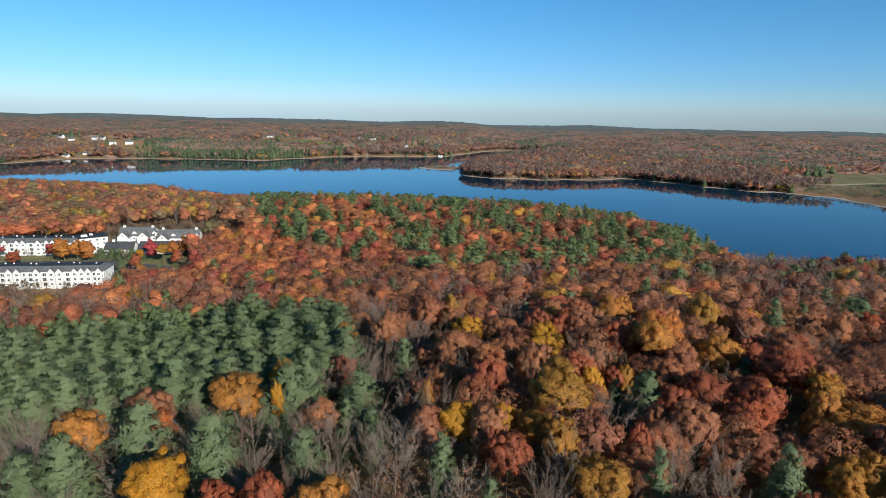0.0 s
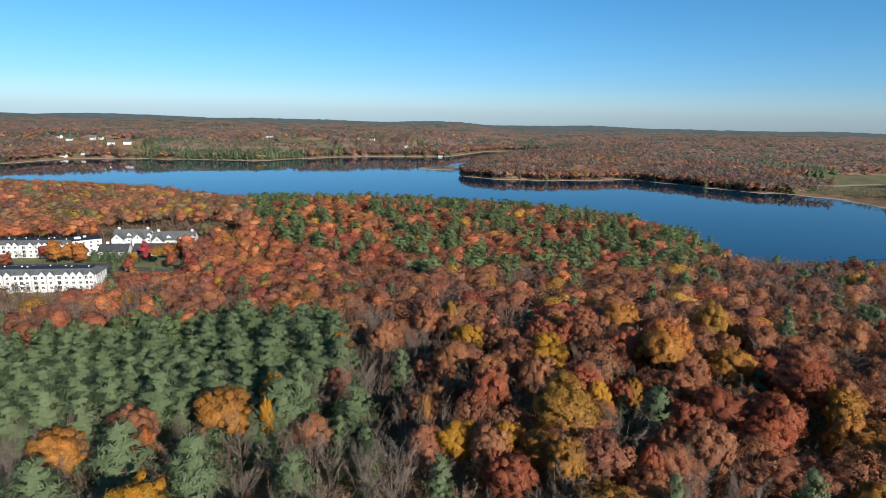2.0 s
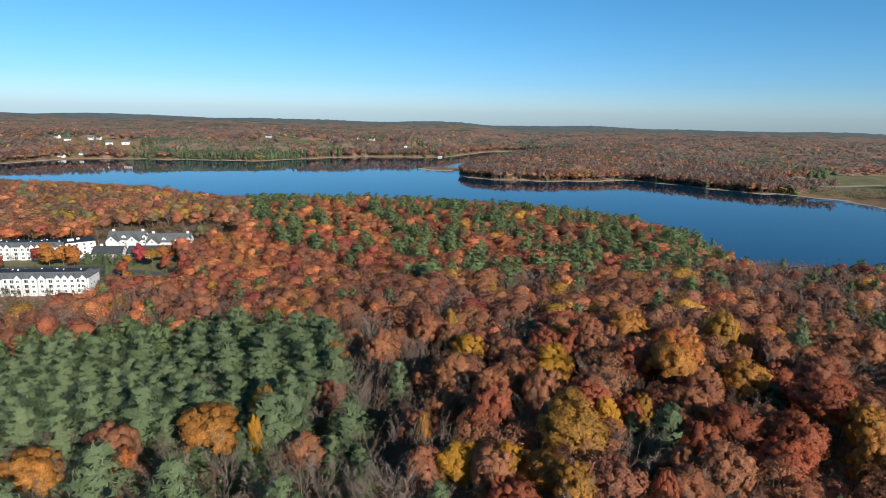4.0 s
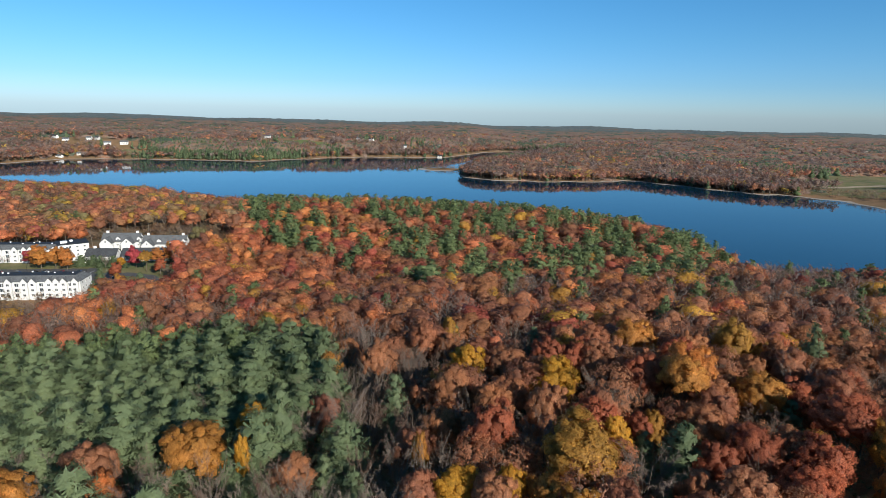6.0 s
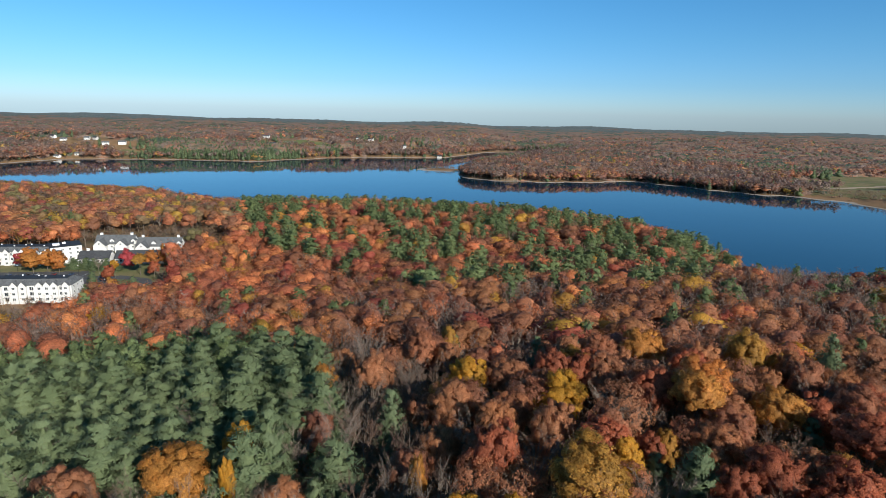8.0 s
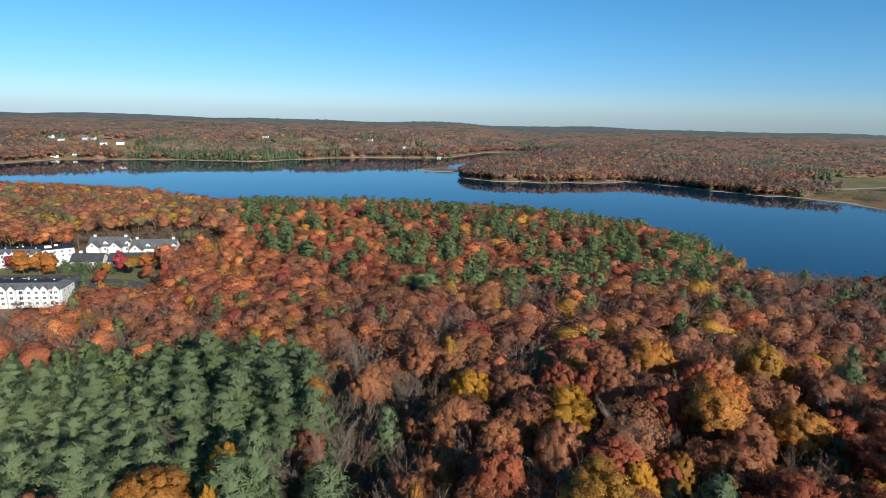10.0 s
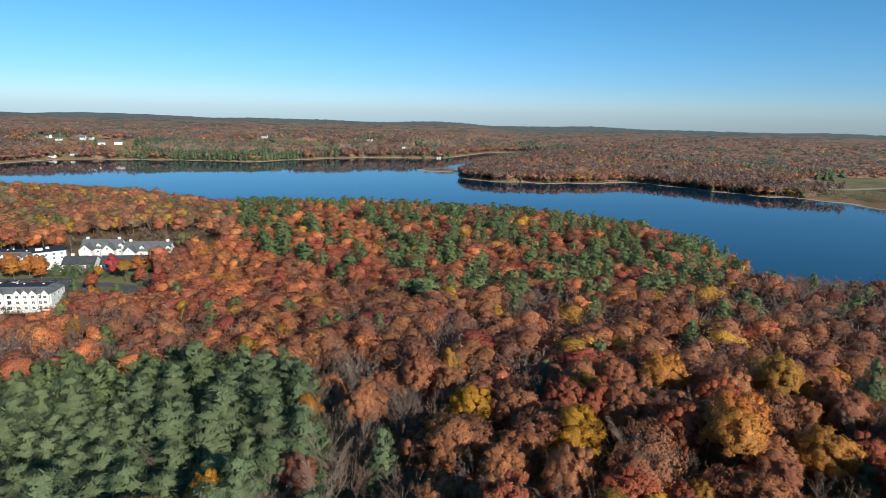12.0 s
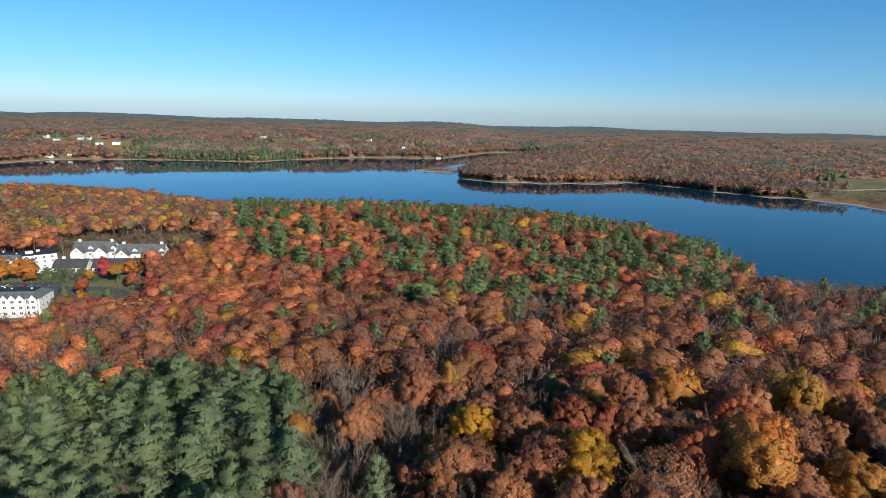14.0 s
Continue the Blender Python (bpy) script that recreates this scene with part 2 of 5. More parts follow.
# ---- ground and lake ----
gx = steps((-4800, -1500, 110), (-1500, -1000, 26), (-1000, 1000, 15), (1000, 1500, 26), (1500, 4800, 110))
gy = steps((-700, 0, 50), (0, 1000, 16), (1000, 2320, 12), (2320, 3000, 34), (3000, 4950, 85))
gv, gf = sheet(gx, gy, land)
ground = tagged(new("ground", mesh_of("ground", gv, gf, [ground_material()])), "rolling leaf-littered woodland ground with a sandy lake shore", "ground", kind="structure")
for p in ground.data.polygons:
    p.use_smooth = True
wv, wf = sheet(np.linspace(-2100, 1700, 20), np.linspace(150, 2450, 20), lambda x, y: 0 * x)
water = tagged(new("water", mesh_of("water", wv, wf, [water_material()])), "calm dark blue lake mirroring the wooded shores", "lake", kind="structure")

# ---- trees ----
rng = np.random.RandomState(11)


def unit(v):
    return v / np.maximum(1e-9, np.linalg.norm(v, axis=-1, keepdims=True))


def sprays(centres, normals, length, width, along=None, jitter=0.45):
    """Little leaf sprays, three corners each, that lie across their normals."""
    n = len(centres)
    nn = unit(normals + rng.normal(0, jitter, (n, 3)))
    a = rng.normal(0, 1, (n, 3)) if along is None else along + rng.normal(0, 0.25, (n, 3))
    a = unit(a - (a * nn).sum(1, keepdims=True) * nn)
    b = np.cross(nn, a)
    length, width = np.broadcast_to(length, (n,))[:, None], np.broadcast_to(width, (n,))[:, None]
    j = lambda: rng.uniform(0.6, 1.4, (n, 1))
    c = np.stack([centres - a * length * 0.45 * j() + b * width * 0.5 * j(), centres - a * length * 0.45 * j() - b * width * 0.5 * j(), centres + a * length * 0.6 * j()], 1)
    soft = np.repeat(unit(unit(normals) + 0.4 * nn), 3, 0)
    return np.concatenate([c.reshape(-1, 3), soft], 1), np.arange(3 * n).reshape(n, 3)


def tubes(starts, ends, r0, r1, sides=5):
    """Tapered tubes from starts to ends."""
    starts, ends = np.atleast_2d(starts).astype(float), np.atleast_2d(ends).astype(float)
    n = len(starts)
    d = unit(ends - starts)
    ref = np.where(np.abs(d[:, 2:3]) > 0.9, [[1.0, 0, 0]], [[0, 0, 1.0]])
    u = unit(np.cross(d, ref))
    w = np.cross(d, u)
    ang = np.arange(sides) * 2 * math.pi / sides
    ring = u[:, None] * np.cos(ang)[None, :, None] + w[:, None] * np.sin(ang)[None, :, None]
    r0, r1 = np.broadcast_to(r0, (n,))[:, None, None], np.broadcast_to(r1, (n,))[:, None, None]
    v = np.concatenate([starts[:, None] + ring * r0, ends[:, None] + ring * r1], 1).reshape(-1, 3)
    v = np.concatenate([v, np.concatenate([ring, ring], 1).reshape(-1, 3)], 1)
    k = np.arange(sides)
    q = (k + 1) % sides
    f = np.concatenate([np.stack([k, q, q + sides], 1), np.stack([k, q + sides, k + sides], 1)])
    return v, (f[None] + (np.arange(n) * 2 * sides)[:, None, None]).reshape(-1, 3)


def joined(*pieces):
    vs, fs, at = [], [], 0
    for v, f in pieces:
        vs.append(v), fs.append(f + at)
        at += len(v)
    return np.concatenate(vs), np.concatenate(fs)


def balls(n, low=-0.35):
    d = unit(rng.normal(0, 1, (n * 3, 3)))
    return d[d[:, 2] > low][:n]


def lobes(centres, radii, round_ones):
    """Rough rounded leaf masses at the heart of a crown's lobes: many-sided near by, eight-sided far off."""
    if round_ones:
        g = (1 + 5 ** 0.5) / 2
        v = unit(np.array([(-1, g, 0), (1, g, 0), (-1, -g, 0), (1, -g, 0), (0, -1, g), (0, 1, g), (0, -1, -g), (0, 1, -g), (g, 0, -1), (g, 0, 1), (-g, 0, -1), (-g, 0, 1)], float))
        f = np.array([(0, 11, 5), (0, 5, 1), (0, 1, 7), (0, 7, 10), (0, 10, 11), (1, 5, 9), (5, 11, 4), (11, 10, 2), (10, 7, 6), (7, 1, 8),
                      (3, 9, 4), (3, 4, 2), (3, 2, 6), (3, 6, 8), (3, 8, 9), (4, 9, 5), (2, 4, 11), (6, 2, 10), (8, 6, 7), (9, 8, 1)])
    else:
        v = np.array([(1, 0, 0), (-1, 0, 0), (0, 1, 0), (0, -1, 0), (0, 0, 1), (0, 0, -1)], float)
        f = np.array([(0, 2, 4), (2, 1, 4), (1, 3, 4), (3, 0, 4), (2, 0, 5), (1, 2, 5), (3, 1, 5), (0, 3, 5)])
    n = len(centres)
    a = rng.uniform(0, 6.283, n)
    c, s = np.cos(a)[:, None], np.sin(a)[:, None]
    w = np.stack([c * v[:, 0] - s * v[:, 1], s * v[:, 0] + c * v[:, 1], np.tile(v[:, 2] * 0.95, (n, 1))], -1)
    w = w * radii[:, None, None] * rng.uniform(0.8, 1.2, (n, len(v), 1))
    return np.concatenate([(centres[:, None] + w).reshape(-1, 3), unit(w).reshape(-1, 3)], 1), (f[None] + (np.arange(n) * len(v))[:, None, None]).reshape(-1, 3)


def dome_spread(n, low):
    """Directions spread evenly over the upper part of a ball, each a little off its place."""
    k = np.arange(n) + 0.5
    z = 1 - (1 - low) * k / n
    a = k * 2.39996 + rng.uniform(0, 6.283)
    c = np.sqrt(np.maximum(0, 1 - z * z))
    return unit(np.stack([np.cos(a) * c, np.sin(a) * c, z], 1) + rng.normal(0, 0.16, (n, 3)))


def leafy(height=18.0, radius=5.0, puffs=60, per=34, spray=0.42, bottom=0.28, jitter=0.42, round_ones=True, low=-0.35, heart=0.78, boughs=9, core=0.86):
    """A broad-leaved tree: trunk and limbs, and a crown whose few great boughs each carry many small rounded tufts of leaves."""
    mid, half = height * (bottom + 1) / 2, height * (1 - bottom) / 2
    d = dome_spread(boughs, low)
    bc = d * rng.uniform(0.32, 0.7, (boughs, 1)) * [radius, radius, half] + [0, 0, mid]
    br = radius * rng.uniform(0.36, 0.6, boughs)
    e = balls(puffs * 12, -0.5)
    on = rng.randint(0, boughs, len(e))
    spots = bc[on] + e * br[on, None] * [1, 1, 1.15]
    free = np.ones(len(e), bool)
    for j in range(boughs):
        free &= (on == j) | (np.linalg.norm(spots - bc[j], axis=1) > 0.88 * br[j])
    spots, e, on = spots[free], e[free], on[free]
    taken, apart = [], 0.95 * radius / math.sqrt(puffs)
    for _ in range(4):
        for k in range(len(spots)):
            if len(taken) >= puffs:
                break
            if not taken or np.linalg.norm(spots[taken] - spots[k], axis=1).min() > apart:
                taken.append(k)
        apart *= 0.75
    pc, pd = spots[taken], e[taken]
    pr = radius * rng.uniform(0.85, 1.5, len(pc)) / math.sqrt(puffs) * 1.35
    dome = unit((pc - [0, 0, mid - 0.1 * half]) / [radius, radius, half])
    pieces = []
    if per:
        f = unit(rng.normal(0, 1, (len(pc) * per, 3)))
        which = np.repeat(np.arange(len(pc)), per)
        f = unit(f + 0.55 * pd[which] + [0, 0, 0.15])
        pos = pc[which] + f * pr[which, None] * rng.uniform(0.75, 1.18, (len(which), 1)) * [1, 1, 0.9]
        s = spray * rng.uniform(0.6, 1.35, len(which))
        pieces.append(sprays(pos, 0.5 * f + 0.55 * dome[which] + 0.35 * pd[which], s, s * 0.85, None, jitter))
    if heart:
        v, f = lobes(pc, pr * heart, round_ones)
        v[:, 3:] = unit(v[:, 3:] * 0.7 + 0.8 * np.repeat(dome, len(v) // len(pc), 0))
        pieces.append((v, f))
    if core:
        v, f = lobes(bc, br * core, True)
        v[:, 3:] = unit(v[:, 3:] + 0.6 * unit((v[:, :3] - [0, 0, mid - 0.1 * half]) / [radius, radius, half]))
        pieces.append((v, f))
    fork = np.array([rng.normal(0, 0.2), rng.normal(0, 0.2), height * 0.34])
    r = 0.013 * height
    top = np.array([rng.normal(0, 0.5), rng.normal(0, 0.5), height * 0.7])
    st = fork + (top - fork) * rng.uniform(0, 0.8, (boughs, 1))
    ends = pc[:: max(1, len(pc) // 14)]
    near = np.linalg.norm(bc[None] - ends[:, None], axis=2).argmin(1)
    trunk = joined(tubes([[0, 0, -0.6]], [fork], r, r * 0.72, 7), tubes([fork], [top], r * 0.72, r * 0.25, 6), tubes(st, bc, r * 0.42, r * 0.2, 4), tubes(bc[near], ends, r * 0.2, r * 0.06, 3))
    return joined(*pieces), trunk


def pine(height=16.5, radius=5.0, whorls=12, arms=8, clumps=11, size=0.8, low=0.05, rep=5, wide=0.22, flat=0.14, core=0.66):
    """A white pine: a straight trunk with close tiers of boughs, their needles in plumes that sweep outwards and up."""
    pts, dirs, ups, st, en = [], [], [], [], []
    for k in range(whorls):
        h = low + (0.92 - low) * (k / (whorls - 1)) ** 0.96
        reach = radius * (1.0 - ((h - low) / (1 - low)) ** 1.65) * (0.94 + 0.06 * min(1, k)) + 0.45
        a0 = rng.uniform(0, 6.28)
        n = arms if h < 0.7 else max(4, arms - 3)
        for i in range(n):
            a = a0 + 6.283 * i / n + rng.normal(0, 0.2)
            r = reach * rng.uniform(0.8, 1.12)
            rise = rng.uniform(0.1, 0.35) + 0.9 * max(0, h - 0.5)
            out, across = np.array([math.cos(a), math.sin(a), 0]), np.array([-math.sin(a), math.cos(a), 0])
            base = np.array([0, 0, h * height + rng.normal(0, 0.4) - 0.1 * r])
            st.append(base), en.append(base + out * r * 0.92 + [0, 0, r * (rise * 0.92 + 0.05)])
            for c in range(clumps):
                q = 0.45 + 0.55 * ((c + rng.uniform(0, 0.9)) / clumps) ** 0.85
                s = rng.uniform(-1, 1)
                w = 0.44 * r * math.sin(math.pi * min(1.0, 0.12 + 0.8 * q)) ** 0.5
                pts.append(base + out * r * q + across * s * w + [0, 0, r * (rise * q + 0.12 * q * q) - 0.3 * abs(s) * w])
                dirs.append(out + across * s * 0.7 + [0, 0, 0.5 + rise]), ups.append(0.8 * out + 0.3 * s * across + [0, 0, 0.65])
    pts, dirs, ups = np.array(pts), np.array(dirs), np.array(ups)
    m = len(pts)
    P = np.repeat(pts, rep, 0) + rng.normal(0, 1, (m * rep, 3)) * [0.24, 0.24, flat]
    s = size * rng.uniform(0.65, 1.3, m * rep)
    crown = sprays(P, np.repeat(ups, rep, 0), s, s * wide, unit(np.repeat(dirs, rep, 0)), 0.3)
    core_v, core_f = tubes([[0, 0, height * low], [0, 0, height * 0.5]], [[0, 0, height * 0.5], [0, 0, height * 0.9]], [radius * core, radius * core * 0.62], [radius * core * 0.62, 0.12], 10)
    tip = np.array([[0, 0, height * 0.95]])
    tuft = sprays(tip + rng.normal(0, 0.2, (6, 3)), rng.normal(0, 1, (6, 3)), 1.3, 0.4, np.tile([0, 0, 1.0], (6, 1)))
    r = 0.014 * height
    trunk = joined(tubes([[0, 0, -0.6]], [[0, 0, height * 0.6]], r, r * 0.6, 7), tubes([[0, 0, height * 0.6]], tip, r * 0.6, 0.03, 6),
                   tubes(np.array(st)[::2], np.array(en)[::2], 0.07, 0.02, 3))
    return joined(crown, tuft, (core_v, core_f)), trunk


def bare(height=17.0, radius=4.5, limbs=9, twigs=1500, thick=0.032):
    """A tree that has shed its leaves: limbs that fork upwards like a broom, and a haze of fine ascending twigs."""
    r = 0.0065 * height
    fork = np.array([rng.normal(0, 0.3), rng.normal(0, 0.3), height * rng.uniform(0.22, 0.34)])
    s1, e1, s2, e2 = [], [], [], []
    for k in range(limbs):
        a, reach = 6.283 * k / limbs + rng.normal(0, 0.3), radius * rng.uniform(0.25, 0.85)
        start = fork + [0, 0, height * rng.uniform(0, 0.22)]
        end = np.array([math.cos(a) * reach, math.sin(a) * reach, height * rng.uniform(0.74, 0.92)])
        knee = (start + end) / 2 + [math.cos(a) * 0.12 * reach, math.sin(a) * 0.12 * reach, -0.05 * height] + rng.normal(0, 0.2, 3)
        s1 += [start, knee]
        e1 += [knee, end]
        for _ in range(8):
            q = rng.uniform(0.15, 1.0)
            p = start + (knee - start) * q * 2 if q < 0.5 else knee + (end - knee) * (q * 2 - 1)
            b = a + rng.normal(0, 0.9)
            s2.append(p), e2.append(p + unit(np.array([math.cos(b) * 0.55, math.sin(b) * 0.55, rng.uniform(0.7, 1.2)])) * height * rng.uniform(0.1, 0.2))
    s1, e1, s2, e2 = map(np.array, (s1, e1, s2, e2))
    thin = np.tile([1.0, 0.55], len(s1) // 2)
    trunk = joined(tubes([[0, 0, -0.6]], [fork], r, r * 0.75, 6), tubes([fork], [[0, 0, height * 0.8]], r * 0.7, r * 0.2, 5),
                   tubes(s1, e1, r * 0.42 * thin, r * 0.24 * thin, 4), tubes(s2, e2, 0.026, 0.01, 3))
    w = rng.randint(0, len(s2), twigs)
    p = s2[w] + (e2[w] - s2[w]) * rng.uniform(0.1, 1, (twigs, 1))
    d = unit(unit(e2[w] - s2[w]) + rng.normal(0, 0.5, (twigs, 3)) + [0, 0, 0.15])
    ln = height * rng.uniform(0.03, 0.075, twigs)
    crown = sprays(p + d * ln[:, None] * 0.5, rng.normal(0, 1, (twigs, 3)), ln * 1.0, thick * rng.uniform(0.7, 1.5, twigs), d)
    return crown, trunk


def half_bare(height, radius):
    """An oak that has dropped part of its leaves: a thin crown with twigs showing through."""
    crown, trunk = leafy(height, radius, 80, 42, 0.36, 0.18, heart=0, core=0)
    twigs, _ = bare(height * 0.95, radius, 8, 500, 0.035)
    return crown, trunk, twigs


def tree_thing(name, parts, crown_mat, trunk_mat, label, category="tree"):
    """One tree as an Empty at its foot with a trunk and a crown."""
    root = tagged(new(name), label, category, "hillside trees")
    for part_name, (v, f), mt in zip(("crown", "trunk", "twig_haze"), parts, (crown_mat, trunk_mat, twig)):
        me = mesh_of(part_name, v, f, [mt])
        me.shade_smooth()
        ob = new(part_name, me)
        ob.parent = root
        if part_name == "twig_haze":
            tagged(ob, "fine bare twigs", kind="stuff")
    return root


# trees that stand out on the near hillside: x, y, crown radius
PINES = [(-19, 133, 6.3), (46, 123, 4.9), (-26, 104, 4.9), (-44, 104, 7.1), (-10, 151, 3.4), (9, 91, 2.3), (38, 92, 2.8), (62, 95, 4.1), (105, 180, 3.7), (145, 198, 6.0), (38, 188, 3.2), (45, 201, 2.6), (28, 190, 2.7), (77, 142, 2.9), (-76, 135, 8.0), (-101, 144, 8.0), (-126, 166, 8.0), (-72, 102, 7.8), (-78, 99, 6.8), (-61, 111, 6.5), (-46, 158, 6.7), (-32, 134, 4.3), (-66, 200, 8.0), (-76, 194, 7.3), (-86, 177, 8.0), (-37, 188, 5.7), (-51, 193, 7.0), (-113, 178, 8.0)]
YELLOWS = [(4, 112, 5.7), (13, 114, 2.9), (28, 152, 5.9), (35, 129, 3.6), (-50, 93, 6.1), (104, 194, 4.7), (-39, 137, 3.8), (-38, 223, 3.8), (-37, 125, 1.9), (8, 170, 4.8)]
OLIVES = [(73, 126, 4.7), (85, 123, 4.5), (72, 94, 4.0), (77, 95, 4.1), (25, 118, 7.3), (28, 92, 5.5), (82, 180, 6.7), (45, 136, 3.5), (3, 194, 3.9), (23, 104, 4.1), (92, 181, 4.0)]
ORANGES = [(-78, 117, 6.8), (-60, 117, 3.3), (-46, 126, 6.5), (59, 154, 7.3), (72, 146, 5.5), (83, 107, 7.8), (78, 112, 4.2), (-20, 90, 4.8), (-3, 124, 1.7), (-29, 171, 3.8), (3, 158, 4.8), (56, 185, 5.8)]
REDS = [(13, 101, 5.1), (10, 103, 2.5), (-38, 90, 4.0), (-30, 90, 4.5), (82, 132, 6.6), (42, 136, 3.2), (11, 128, 5.1), (62, 88, 3.7), (38, 103, 2.6), (68, 117, 5.6), (59, 122, 5.6), (51, 119, 4.0)]
BARES = [(-13, 106, 5.2), (-8, 101, 5.6), (-13, 94, 4.9), (-7, 125, 4.0), (38, 116, 6.6), (31, 89, 4.9), (19, 130, 5.7), (5, 94, 4.8), (19, 90, 4.8), (-51, 115, 5.3), (-37, 108, 4.9), (-84, 111, 6.7), (-60, 100, 4.5), (40, 156, 6.8), (90, 160, 6.6), (105, 151, 5.9), (-36, 98, 4.1), (49, 90, 4.7), (-1, 90, 4.7), (-26, 116, 4.6), (-85, 108, 5.2), (43, 93, 4.5)]


HERO_EDGE = 192.0
BUILT = [(-197, 352, 12, 26), (-275, 300, 96, 50), (-262, 326, 64, 14), (-225, 415, 46, 18), (-245, 520, 66, 36), (-262, 352, 76, 24), (-330, 360, 60, 40), (-302, 430, 80, 30), (-258, 432, 24, 20), (-224, 455, 46, 40), (-212, 392, 34, 22), (-300, 392, 90, 24)]


FAR_HOUSES = [(-1109, 1749, 22, 2), (-1065, 1728, 16, 1), (-1010, 1748, 14, 2), (-990, 1754, 12, 2), (-939, 1711, 18, 2), (-902, 1730, 20, 2), (-1157, 2181, 22, 2), (-990, 1574, 16, 1), (-961, 1611, 10, 1), (-530, 1892, 26, 2), (-581, 2016, 20, 2), (-491, 2081, 12, 2), (-469, 2149, 14, 2), (-311, 2019, 10, 1), (-287, 2044, 9, 2), (-243, 2047, 15, 2), (-170, 2090, 16, 1), (-126, 1969, 10, 2), (-14, 1908, 13, 1), (94, 2306, 12, 1), (898, 2821, 14, 2), (938, 2817, 10, 1), (1084, 2945, 14, 1), (-1132, 1673, 12, 1), (341, 2326, 12, 1)]
CLEARINGS = [(x + 5, y - 23, 0.5 * w + 6, 26) for x, y, w, s in FAR_HOUSES] + [(-180, 395, 16, 14), (-178, 363, 25, 20), (-170, 480, 14, 18), (-255, 500, 70, 26), (-440, 1920, 85, 45), (708, 1098, 62, 62), (738, 1000, 62, 62), (800, 1110, 80, 75), (-840, 1655, 45, 36), (880, 1250, 175, 85), (1010, 1340, 170, 80), (-900, 1720, 45, 60), (-980, 1760, 80, 45)]


# house lots across the lake, where only single trees stand
VILLAGES = [(-1015, 1725, 135, 62), (-545, 1930, 75, 70), (-540, 2050, 95, 60), (-245, 2030, 95, 55), (-110, 1960, 40, 45), (910, 2790, 130, 70)]


def village(x, y):
    """Nought in the midst of the lots, 1 on their rim."""
    q = np.full(np.shape(x), 9.0)
    for cx, cy, rx, ry in VILLAGES:
        q = np.minimum(q, np.hypot((x - cx) / rx, (y - cy) / ry))
    return q


def openness(x, y):
    """How far outside the nearest clearing: 1 on its rim."""
    q = np.full(np.shape(x), 9.0)
    for cx, cy, rx, ry in CLEARINGS + VILLAGES:
        q = np.minimum(q, np.hypot((x - cx) / rx, (y - cy) / ry))
    return q


def clear_of_buildings(x, y):
    ok = np.ones(np.shape(x), bool)
    for cx, cy, rx, ry in CLEARINGS:
        ok &= ((x - cx) / rx) ** 2 + ((y - cy) / ry) ** 2 > 1
    for cx, cy, rx, ry in BUILT:
        ok &= ((x - cx) / rx) ** 2 + ((y - cy) / ry) ** 2 > 1
    return ok


def inside(x, y, poly):
    return shore_distance(x, y, np.array(poly, float)) < 0


PINE_STAND = [(-185, 203), (-150, 208), (-112, 218), (-78, 222), (-42, 205), (-26, 170), (-26, 140), (-36, 122), (-60, 126), (-92, 128), (-125, 120), (-240, 190)]
PINE_BELT = [(-262, 800), (-190, 575), (-140, 450), (-90, 430), (-45, 345), (0, 310), (55, 320), (95, 285), (140, 345), (200, 440), (262, 545), (250, 680), (100, 800)]
POINT = [(20, 1270), (540, 1190), (560, 1330), (130, 1560), (40, 1540)]
GAP_WOOD = [(-215, 262), (-185, 203), (-150, 208), (-112, 218), (-70, 222), (-55, 240), (-90, 268), (-140, 292)]
FAR_PINES = ([(-845, 1618), (-600, 1640), (-520, 1622), (-391, 1716), (-400, 1800), (-520, 1860), (-720, 1830), (-900, 1740)], [(80, 1560), (120, 1570), (250, 1720), (170, 1820)],
             [(-380, 1780), (-300, 1830), (-300, 1900), (-380, 1880)], [(700, 1420), (900, 1440), (900, 1500), (700, 1480)],
             [(-1443, 2352), (-1250, 2210), (-1180, 2330), (-1300, 2600), (-1507, 2600)], [(-1320, 2580), (-1137, 2600), (-1020, 2440), (-1120, 2340), (-1250, 2400)], [(-113, 1935), (-27, 1990), (-30, 2150), (-110, 2120)])


def scatter(count_area, spacing, seed, lo, hi):
    """Points of a jittered lattice over the fan of ground that the flight looks over, between two distances."""
    r = np.random.RandomState(seed)
    xs, ys = [], []
    y = lo
    row = 0
    while y < hi:
        s = spacing(y)
        reach = 0.76 * y + 32
        x = np.arange(-reach, reach, s) + (s / 2 if row % 2 else 0)
        xs.append(x + r.uniform(-0.36, 0.36, len(x)) * s), ys.append(y + r.uniform(-0.36, 0.36, len(x)) * s)
        y += s * 0.87
        row += 1
    return np.concatenate(xs), np.concatenate(ys)


